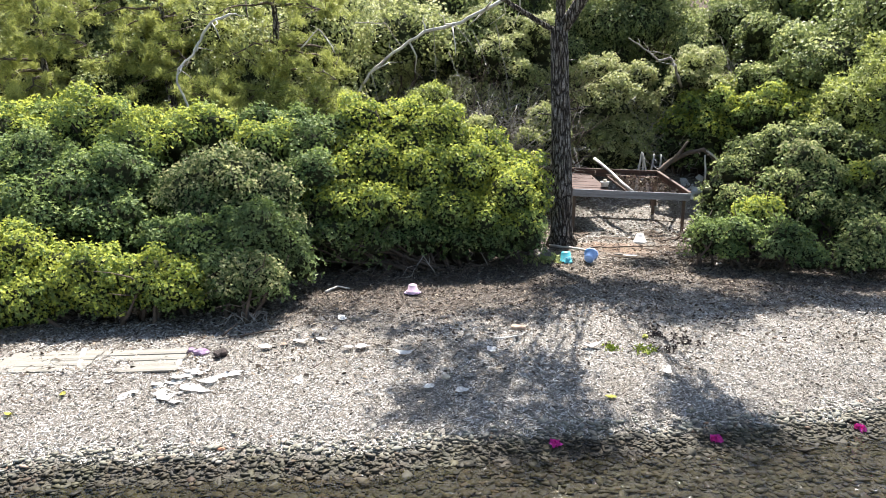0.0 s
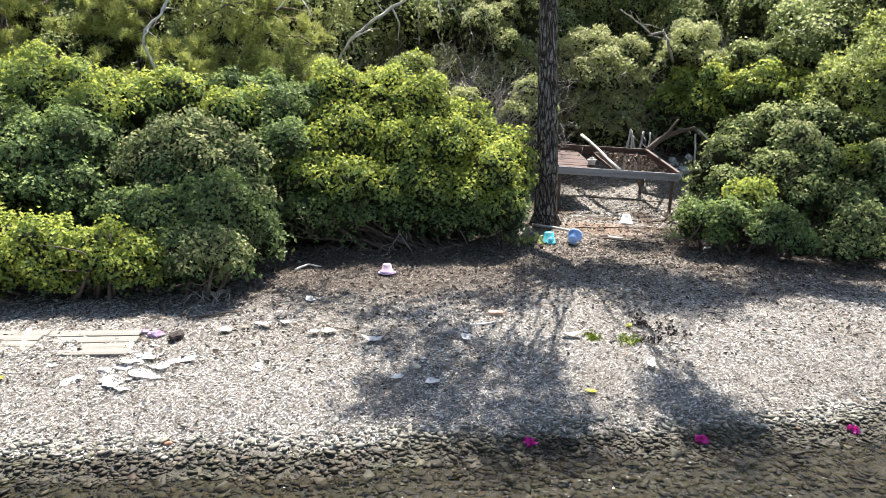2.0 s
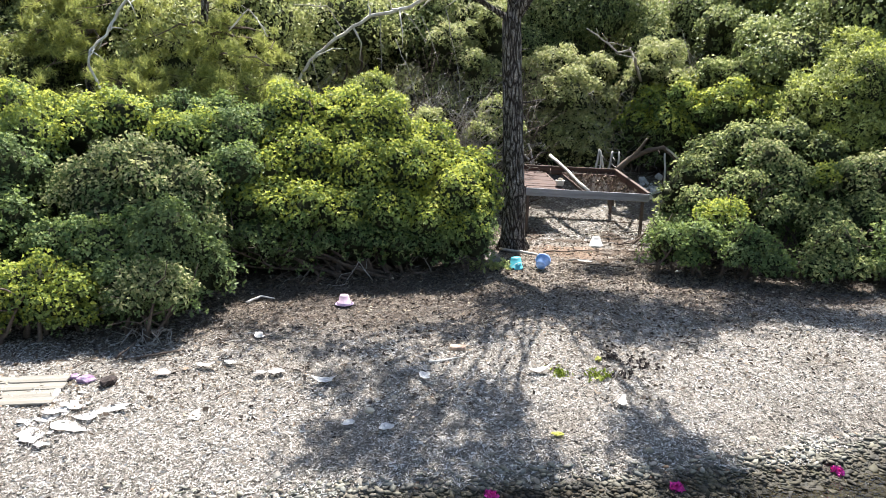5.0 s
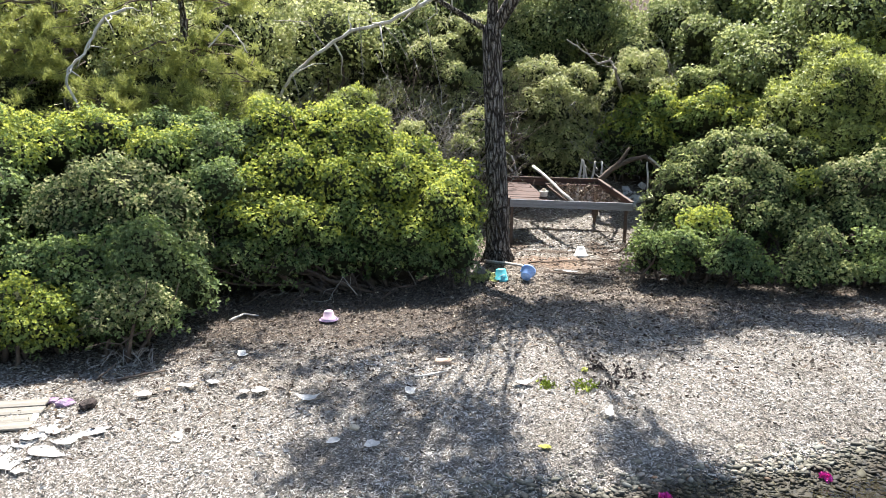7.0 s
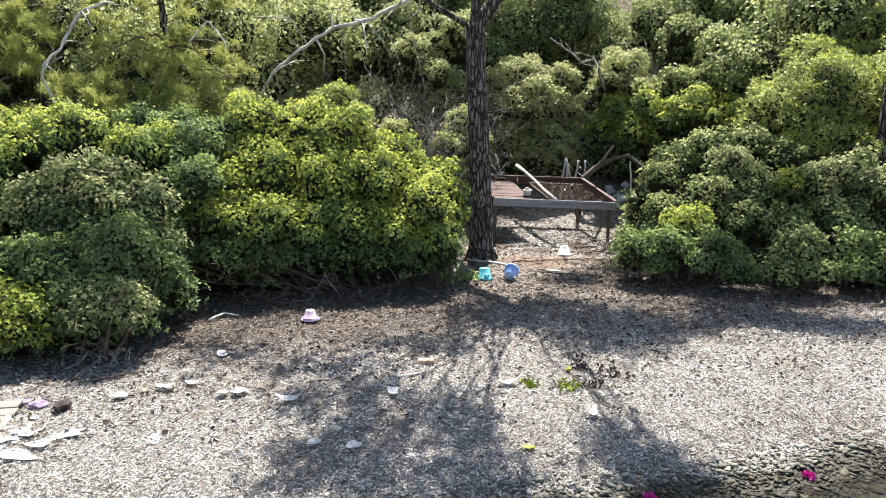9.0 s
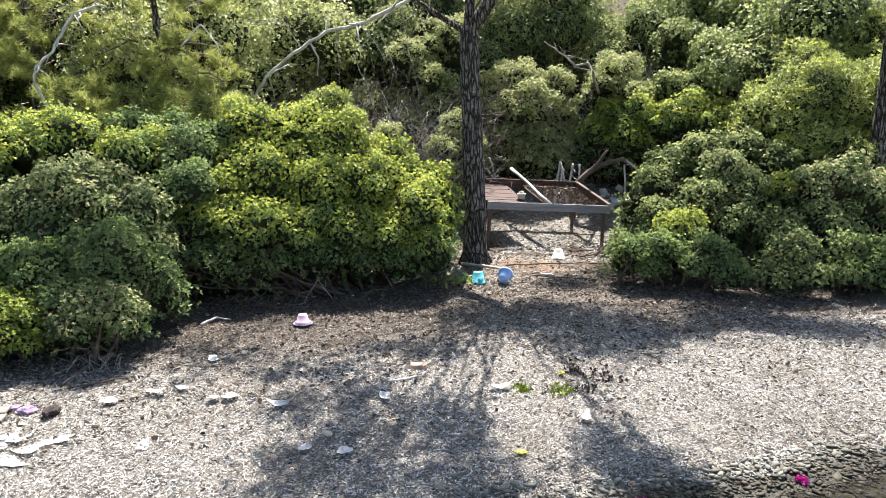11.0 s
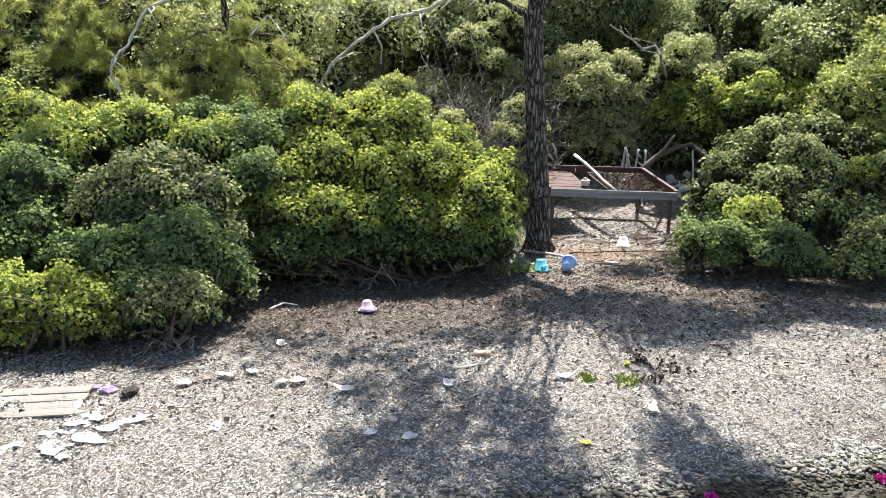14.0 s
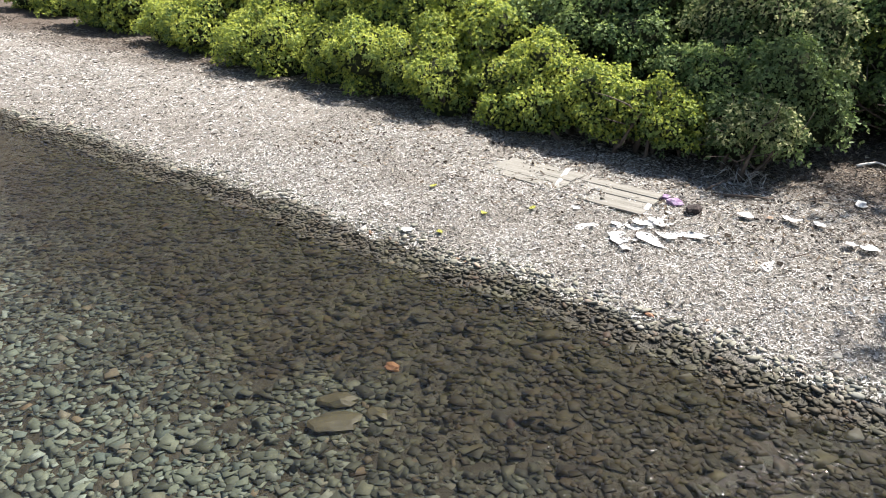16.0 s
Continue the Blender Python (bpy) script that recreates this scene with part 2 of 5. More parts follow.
def bark_material():
    m, nt, b = material("pine_bark", 0.95)
    b.inputs["Specular IOR Level"].default_value = 0.15
    v = coords(nt, "Object", (1, 1, 0.22))
    vor = nt.nodes.new("ShaderNodeTexVoronoi")
    vor.feature = "DISTANCE_TO_EDGE"
    vor.inputs["Scale"].default_value = 17
    warp = nt.nodes.new("ShaderNodeVectorMath")
    warp.operation = "MULTIPLY_ADD"
    n3 = nt.nodes.new("ShaderNodeTexNoise")
    n3.inputs["Scale"].default_value = 9
    nt.links.new(v, n3.inputs[0])
    nt.links.new(n3.outputs[1], warp.inputs[0])
    warp.inputs[1].default_value = (0.12, 0.12, 0.12)
    nt.links.new(v, warp.inputs[2])
    nt.links.new(warp.outputs[0], vor.inputs[0])
    plates = ramp(nt, vor.outputs[0], (0.03, 0.0), (0.22, 1.0))
    fine = grain(nt, coords(nt, "Object"), 45, 5, 0.7)
    col = blend(nt, plates, (0.024, 0.019, 0.016), blend(nt, ramp(nt, fine, (0.40, 0.0), (0.68, 1.0)), (0.080, 0.066, 0.056), (0.42, 0.39, 0.36)))
    nt.links.new(col, b.inputs["Base Color"])
    bump(nt, b, sums(nt, "ADD", plates, sums(nt, "MULTIPLY", fine, 0.6)), 1.0, 0.03)
    return m


def strand_material():
    m, nt, b = material("dry_seagrass", 0.7)
    b.inputs["Specular IOR Level"].default_value = 0.3
    xyz = nt.nodes.new("ShaderNodeSeparateXYZ")
    nt.links.new(place(nt), xyz.inputs[0])
    inland = nt.nodes.new("ShaderNodeMapRange")
    inland.inputs[1].default_value, inland.inputs[2].default_value = 6.2, 8.6
    nt.links.new(sums(nt, "SUBTRACT", xyz.outputs[1], sums(nt, "MULTIPLY", xyz.outputs[0], 0.16)), inland.inputs[0])
    clear = nt.nodes.new("ShaderNodeMapRange")
    clear.inputs[1].default_value, clear.inputs[2].default_value = 12.4, 11.0
    nt.links.new(sums(nt, "SUBTRACT", xyz.outputs[1], litter_reach(nt, xyz)), clear.inputs[0])
    col = ramp(nt, island(nt), (0.0, (0.045, 0.037, 0.030)), (0.17, (0.11, 0.097, 0.08)), (0.35, (0.35, 0.327, 0.29)), (0.75, (0.555, 0.527, 0.475)), (1.0, (0.68, 0.66, 0.615)))
    # inland the ribbons are mixed with brown needles and leaf litter
    age = nt.nodes.new("ShaderNodeMix")
    age.data_type, age.blend_type = "RGBA", "MULTIPLY"
    age.inputs[7].default_value = (0.66, 0.60, 0.54, 1)
    nt.links.new(sums(nt, "MULTIPLY", inland.outputs[0], clear.outputs[0]), age.inputs[0])
    # ribbons at the bush feet darkened for litter and the bushes' shade
    bed = sums(nt, "MULTIPLY", shaded_litter(nt, xyz, grain(nt, place(nt), 1.6, 4)), 0.7)
    nt.links.new(blend(nt, bed, age.outputs[2], blend(nt, 1.0, age.outputs[2], (0.36, 0.33, 0.31), "MULTIPLY")), b.inputs["Base Color"])
    nt.links.new(blend(nt, ramp(nt, grain(nt, place(nt), 1.1, 4), (0.48, 0.0), (0.70, 0.62)), col, blend(nt, 1.0, col, (0.35, 0.29, 0.22), "MULTIPLY")), age.inputs[6])
    return m


def litter_material():
    m, nt, b = material("dead_leaf_litter", 0.85)
    col = ramp(nt, island(nt), (0.0, (0.025, 0.018, 0.013)), (0.45, (0.085, 0.058, 0.038)), (0.8, (0.20, 0.145, 0.095)), (1.0, (0.46, 0.40, 0.30)))
    nt.links.new(blend(nt, 0.4, col, ramp(nt, grain(nt, place(nt), 60, 3), (0.3, 0.5), (0.7, 1.0)), "MULTIPLY"), b.inputs["Base Color"])
    return m


MAT = dict(
    litter=litter_material(),
    ground=ground_material(), water=water_material(), bark=bark_material(), strand=strand_material(),
    pebble=pebble_material(True), pebbles=pebble_material(False),
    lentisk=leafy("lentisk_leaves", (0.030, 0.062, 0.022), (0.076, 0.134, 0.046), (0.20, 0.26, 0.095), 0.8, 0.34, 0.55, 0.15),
    green=leafy("green_lentisk_leaves", (0.056, 0.108, 0.032), (0.125, 0.200, 0.052), (0.27, 0.34, 0.095), 1.3, 0.40),
    young=leafy("young_lentisk_leaves", (0.136, 0.196, 0.034), (0.248, 0.311, 0.047), (0.445, 0.485, 0.085), 0.9, 0.45),
    pale=leafy("pale_flowering_lentisk_leaves", (0.075, 0.108, 0.042), (0.205, 0.245, 0.092), (0.43, 0.44, 0.20), 1.1, 0.44),
    grey=leafy("grey_green_leaves", (0.062, 0.102, 0.037), (0.19, 0.235, 0.085), (0.44, 0.48, 0.18), 0.9, 0.42),
    dark=leafy("dark_evergreen_leaves", (0.028, 0.056, 0.020), (0.085, 0.125, 0.044), (0.25, 0.30, 0.10), 0.6, 0.32),
    feather=leafy("feathery_leaves", (0.046, 0.088, 0.025), (0.145, 0.195, 0.050), (0.38, 0.43, 0.12), 0.9, 0.30),
    needle=leafy("pine_needles", (0.050, 0.082, 0.023), (0.170, 0.215, 0.054), (0.47, 0.50, 0.14), 0.7, 0.36, 0.45),
    # near-black fill of the lumps that keep sun out of the bushes
    inside=plain("dark_inner_fill", (0.028, 0.036, 0.018), (0.055, 0.058, 0.032), 14, 1.0, 0.8, 0.03, spec=0.05),
    twig=plain("brown_twigs", (0.07, 0.05, 0.038), (0.16, 0.12, 0.09), 6, 0.9),
    deadwood=plain("bleached_deadwood", (0.74, 0.71, 0.65), (0.44, 0.40, 0.35), 5, 0.85, 0.5, 0.01, (1, 1, 0.3)),
    grey_twig=plain("grey_twigs", (0.46, 0.43, 0.38), (0.24, 0.21, 0.18), 6, 0.9),
    greywood=plain("weathered_grey_board", (0.33, 0.33, 0.35), (0.20, 0.20, 0.21), 3, 0.85, 0.5, 0.006, (0.35, 6, 6)),
    redwood=plain("red_brown_stained_board", (0.115, 0.052, 0.034), (0.04, 0.025, 0.02), 2.5, 0.8, 0.4, 0.006, (0.5, 4, 4)),
    legwood=plain("brown_leg_wood", (0.15, 0.10, 0.075), (0.08, 0.06, 0.05), 5, 0.85, 0.4, 0.006, (5, 5, 0.5)),
    rust=plain("rusty_wire", (0.16, 0.09, 0.06), (0.10, 0.06, 0.045), 12, 0.8, 0.2, 0.001),
    paleplank=plain("bleached_plank", (0.27, 0.25, 0.212), (0.185, 0.17, 0.14), 2.5, 0.85, 0.5, 0.006, (0.4, 6, 4)),
    teal=plain("teal_plastic", (0.09, 0.48, 0.56), (0.14, 0.54, 0.60), 6, 0.4, 0.05, 0.002),
    blue=plain("blue_plastic", (0.26, 0.44, 0.84), (0.34, 0.52, 0.88), 6, 0.4, 0.05, 0.002),
    white=plain("white_plastic", (0.80, 0.79, 0.76), (0.68, 0.67, 0.64), 9, 0.5, 0.05, 0.002),
    pinkpot=plain("pale_pink_plastic", (0.62, 0.46, 0.53), (0.52, 0.38, 0.47), 9, 0.45, 0.05, 0.002),
    violet=plain("violet_plastic", (0.33, 0.26, 0.46), (0.40, 0.33, 0.52), 9, 0.4, 0.05, 0.002),
    paper=plain("white_waste", (0.90, 0.89, 0.87), (0.82, 0.81, 0.785), 14, 0.8, 0.3, 0.006),
    cream=plain("cream_waste", (0.62, 0.55, 0.42), (0.5, 0.42, 0.3), 14, 0.8, 0.3, 0.006),
    brick=plain("worn_block", (0.55, 0.42, 0.30), (0.44, 0.30, 0.22), 14, 0.9, 0.5, 0.006),
    pink=plain("pink_petals", (0.62, 0.02, 0.26), (0.75, 0.06, 0.42), 20, 0.6, 0.2, 0.004),
    purple=plain("purple_cloth", (0.16, 0.08, 0.16), (0.42, 0.32, 0.44), 16, 0.9, 0.5, 0.01),
    darkstone=plain("dark_weed", (0.03, 0.022, 0.018), (0.07, 0.05, 0.045), 20, 0.9, 0.7, 0.02),
    rock=plain("pale_rock", (0.34, 0.30, 0.25), (0.24, 0.21, 0.18), 7, 0.9, 0.6, 0.02),
    seastone=plain("olive_sea_stone", (0.10, 0.088, 0.055), (0.06, 0.055, 0.036), 7, 0.5, 0.4, 0.01),
    orange=plain("orange_stone", (0.34, 0.17, 0.09), (0.26, 0.13, 0.075), 12, 0.6, 0.3, 0.01),
    yellow=plain("yellow_peel", (0.62, 0.58, 0.10), (0.48, 0.50, 0.10), 20, 0.6, 0.2, 0.004),
    moss=plain("moss_green_scraps", (0.30, 0.36, 0.03), (0.18, 0.24, 0.02), 22, 0.8, 0.5, 0.01),
)


# ---- mesh helpers ----
def mesh(name, verts, faces, mat, smooth=False):
    """A mesh from arrays; all faces have the same number of corners when given as an array."""
    me = bpy.data.meshes.new(name)
    if isinstance(faces, np.ndarray):
        n, k = faces.shape
        me.vertices.add(len(verts))
        me.vertices.foreach_set("co", np.asarray(verts, np.float32).ravel())
        me.loops.add(n * k)
        me.loops.foreach_set("vertex_index", faces.astype(np.int32).ravel())
        me.polygons.add(n)
        me.polygons.foreach_set("loop_start", np.arange(0, n * k, k, dtype=np.int32))
        me.update(calc_edges=True)
    else:
        me.from_pydata([tuple(v) for v in verts], [], faces)
        me.update()
    if smooth:
        me.polygons.foreach_set("use_smooth", np.ones(len(me.polygons), bool))
    me.materials.append(mat)
    return me


def part(name, me, parent, label=""):
    ob = new(name, me)
    ob.parent = parent
    return tagged(ob, label)


def from_bm(name, bm, mat, smooth=False):
    me = bpy.data.meshes.new(name)
    bm.to_mesh(me)
    bm.free()
    if smooth:
        me.polygons.foreach_set("use_smooth", np.ones(len(me.polygons), bool))
    me.materials.append(mat)
    return me


def thing(name, at, label, category, group="", turn=0.0):
    """An empty at a thing's base."""
    ob = new(name)
    ob.empty_display_size = 0.1
    ob.matrix_basis = Matrix.Translation(at) @ Matrix.Rotation(radians(turn), 4, "Z")
    return tagged(ob, label, category, group)


class Tubes:
    """Tapered round limbs gathered into one mesh."""

    def __init__(self):
        self.v, self.f = [], []

    def add(self, pts, radii, sides=6, wobble=0.0):
        pts = [Vector(p) for p in pts]
        start = len(self.v)
        side = Vector((0.31, 0.87, 0.38)).normalized()
        for i, p in enumerate(pts):
            way = (pts[min(i + 1, len(pts) - 1)] - pts[max(i - 1, 0)]).normalized()
            side = (side - way * side.dot(way)).normalized()
            other = way.cross(side)
            for k in range(sides):
                a = 2 * math.pi * k / sides
                r = radii[i] * (1 + wobble * math.sin(3 * k + 2.1 * i) + wobble * random.uniform(-1, 1))
                self.v.append(p + (side * math.cos(a) + other * math.sin(a)) * r)
            if i:
                b = start + (i - 1) * sides
                for k in range(sides):
                    self.f.append((b + k, b + (k + 1) % sides, b + sides + (k + 1) % sides, b + sides + k))
        self.f.append(tuple(range(start + sides - 1, start - 1, -1)))
        self.f.append(tuple(range(len(self.v) - sides, len(self.v))))
        return self

    def mesh(self, name, mat):
        return mesh(name, self.v, self.f, mat, True)


def crooked(a, b, steps=6, bend=0.08, sag=0.0):
    """Points of a crooked limb from a to b."""
    a, b = Vector(a), Vector(b)
    length = (b - a).length
    out = []
    for i in range(steps + 1):
        u = i / steps
        p = a.lerp(b, u) + Vector((0, 0, -4 * sag * u * (1 - u)))
        if 0 < i < steps:
            p += Vector([random.uniform(-bend, bend) * length for _ in range(3)])
        out.append(p)
    return out


def taper(r0, r1, n):
    return [r0 + (r1 - r0) * i / (n - 1) for i in range(n)]


def unit(v):
    return v / np.maximum(np.linalg.norm(v, axis=-1, keepdims=True), 1e-9)


def rosettes(tips, axes, per, length, width, spread=(0.35, 1.35), stem=0.05, far=False):
    """Folded leaves in whorls, each whorl joined at its shoot tip: vertices and triangles."""
    m = len(tips)
    n = m * per
    ax = np.repeat(axes, per, 0)
    ref = np.where(np.abs(ax[:, 2:3]) < 0.9, [[0, 0, 1.0]], [[1.0, 0, 0]])
    s1 = unit(np.cross(ax, ref))
    s2 = np.cross(ax, s1)
    a = (2.39996 * np.tile(np.arange(per), m) + np.repeat(rng.uniform(0, 6.28, m), per))[:, None] + rng.normal(0, 0.25, (n, 1))
    tilt = rng.uniform(*spread, (n, 1))
    ring = s1 * np.cos(a) + s2 * np.sin(a)
    way = unit(ax * np.cos(tilt) + ring * np.sin(tilt))
    size = rng.uniform(0.7, 1.25, (n, 1))
    side = unit(np.cross(way, ax + rng.normal(0, 0.35, (n, 3))))
    up = np.cross(side, way)
    foot = tips - axes * rng.uniform(0, stem, (m, 1))
    base = np.repeat(foot, per, 0)
    mid = base + way * length * size * 0.58 + up * width * size * rng.uniform(-0.1, 0.35, (n, 1))
    if far:   # one triangle a leaf
        end = base + way * length * size
        v = np.concatenate([foot[:, None], np.stack([end + side * width * size * 0.6, end - side * width * size * 0.6], 1).reshape(m, per * 2, 3)], 1).reshape(-1, 3)
        k = (np.arange(per) * 2 + 1)[:, None]
        return v, (np.arange(m)[:, None, None] * (1 + per * 2) + np.concatenate([0 * k, k, k + 1], 1)[None]).reshape(-1, 3)
    leaf = np.stack([mid + side * width * size * 0.5, base + way * length * size, mid - side * width * size * 0.5], 1).reshape(m, per * 3, 3)
    v = np.concatenate([foot[:, None], leaf], 1).reshape(-1, 3)
    k = (np.arange(per) * 3 + 1)[:, None]
    one = np.concatenate([np.concatenate([0 * k, k, k + 1], 1), np.concatenate([0 * k, k + 1, k + 2], 1)], 1).reshape(-1, 3)
    return v, (np.arange(m)[:, None, None] * (1 + per * 3) + one[None]).reshape(-1, 3)


ICO = bmesh.new()
bmesh.ops.create_icosphere(ICO, subdivisions=2, radius=1.0)
ICO_V = np.array([tuple(v.co) for v in ICO.verts])
ICO_F = np.array([[v.index for v in f.verts] for f in ICO.faces])
ICO.free()


def sun_block(lobes, scale=0.55, squash=0.86):
    """Solid dark lumps added under the leaf tufts of a bush, to stop sun shining through it."""
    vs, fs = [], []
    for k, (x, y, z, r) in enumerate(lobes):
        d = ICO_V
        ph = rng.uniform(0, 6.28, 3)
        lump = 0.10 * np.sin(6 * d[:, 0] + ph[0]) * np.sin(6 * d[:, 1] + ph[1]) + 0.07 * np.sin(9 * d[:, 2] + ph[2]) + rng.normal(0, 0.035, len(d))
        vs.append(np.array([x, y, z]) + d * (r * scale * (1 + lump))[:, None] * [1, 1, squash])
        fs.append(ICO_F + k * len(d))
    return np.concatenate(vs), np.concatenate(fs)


def dome_tips(c, r, gap, low=-0.45, near=(), squash=0.9, lumps=0.10):
    """Shoot tips spread evenly over a dome, with a thinner layer of older shoots beneath, and the way each points."""
    n = max(int(2 * math.pi * (1 - low) * r * r / (gap * gap)), 8)
    k = np.arange(n) + 0.5
    z = 1 - (1 - low) * k / n + rng.normal(0, 0.5 / n ** 0.5, n)
    z = np.clip(z, -0.98, 0.995)
    a = 2.39996 * k + rng.normal(0, 0.9 / n ** 0.5, n)
    d = np.stack([np.cos(a) * np.sqrt(1 - z * z), np.sin(a) * np.sqrt(1 - z * z), z], 1)
    d = d[(d[:, 1] < 0.5) | (d[:, 2] > 0.45)]
    ph = rng.uniform(0, 6.28, 3)
    bulge = np.sin(5 * d[:, 0] + ph[0]) * np.sin(5 * d[:, 1] + ph[1]) + 0.7 * np.sin(6 * d[:, 2] + ph[2] + 3 * d[:, 0])
    rad = 1 + lumps * bulge + rng.normal(0, 0.04 + 0.026 / r, len(d))
    below = rng.random(len(d)) < 0.75
    d = np.concatenate([d, d[below]])
    rad = np.concatenate([rad, (rad * rng.uniform(0.62, 0.84, len(rad)))[below]])
    p = np.asarray(c) + d * (r * rad)[:, None] * [1, 1, squash]
    keep = np.ones(len(p), bool)
    for x, y, z, rr in near:
        keep &= np.linalg.norm((p - [x, y, z]) / [1, 1, squash], axis=1) > 0.78 * rr
    outer = np.arange(len(p)) < len(p) - below.sum()
    return p[keep], unit(d + [0, 0, 0.45] + rng.normal(0, 0.16, d.shape))[keep], outer[keep]


def knobs(lobes, count=8):
    """Breaks each rounded mass into a core and smaller domes that stand out from its upper and seaward side."""
    out = []
    for x, y, z, r in lobes:
        out.append((x, y, z, r * 0.74))
        more = int(count * max(1.0, (r / 0.75) ** 1.6))
        turn = rng.uniform(0, 6.28)
        for k in range(more):
            u = (k + 0.5) / more
            up = 0.95 - 1.35 * u
            a = turn + 2.4 * k
            d = np.array([math.cos(a) * math.sqrt(1 - min(up * up, 0.99)), math.sin(a) * math.sqrt(1 - min(up * up, 0.99)), up])
            if d[1] > 0.5 and up < 0.4:
                continue
            q = min(max(r * rng.uniform(0.30, 0.48), 0.14), 0.42)
            c = np.array([x, y, z]) + d * r * rng.uniform(0.62, 0.82) * np.array([1, 1, 0.9])
            out.append((float(c[0]), float(c[1]), float(c[2]), float(q)))
    return out


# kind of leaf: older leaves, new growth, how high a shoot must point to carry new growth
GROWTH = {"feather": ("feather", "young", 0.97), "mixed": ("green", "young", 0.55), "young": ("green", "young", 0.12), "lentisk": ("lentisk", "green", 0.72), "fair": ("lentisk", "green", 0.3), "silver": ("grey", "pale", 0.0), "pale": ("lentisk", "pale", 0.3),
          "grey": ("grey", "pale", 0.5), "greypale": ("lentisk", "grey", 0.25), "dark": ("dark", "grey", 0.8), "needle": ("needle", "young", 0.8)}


def foliage(lobes, mat, gap, leaf, per, foot, rooted, low=-0.45, far=False):
    """All leaves of a shrub: whorls on its domes, new growth where the shoots stand up."""
    got = [dome_tips(o[:3], o[3], gap, low, near=[n for n in lobes if n is not o and abs(n[0] - o[0]) + abs(n[1] - o[1]) < 2.5]) for o in lobes]
    p, a, top = (np.concatenate(g) for g in zip(*got))
    if rooted:
        keep = p[:, 2] > land(p[:, 0], p[:, 1]) + 0.05
        p, a, top = p[keep], a[keep], top[keep]
    old, new_, limit = GROWTH[mat]
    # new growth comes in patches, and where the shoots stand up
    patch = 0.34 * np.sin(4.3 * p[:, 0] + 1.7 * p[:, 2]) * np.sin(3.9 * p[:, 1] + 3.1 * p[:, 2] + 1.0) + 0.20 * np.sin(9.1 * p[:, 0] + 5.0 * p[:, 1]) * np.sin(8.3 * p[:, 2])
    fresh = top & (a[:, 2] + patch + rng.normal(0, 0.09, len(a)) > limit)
    v, f = rosettes(p[top] - foot, a[top], per, *leaf, spread=(0.55, 1.45), far=far)
    v2, f2 = rosettes(p[~top] - foot, a[~top], max(per - 3, 3), leaf[0] * 1.3, leaf[1] * 1.5, far=far)
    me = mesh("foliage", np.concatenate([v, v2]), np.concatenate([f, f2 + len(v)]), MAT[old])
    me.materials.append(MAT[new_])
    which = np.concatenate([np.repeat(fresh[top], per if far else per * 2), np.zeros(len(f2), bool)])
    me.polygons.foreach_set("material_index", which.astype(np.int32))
    return me


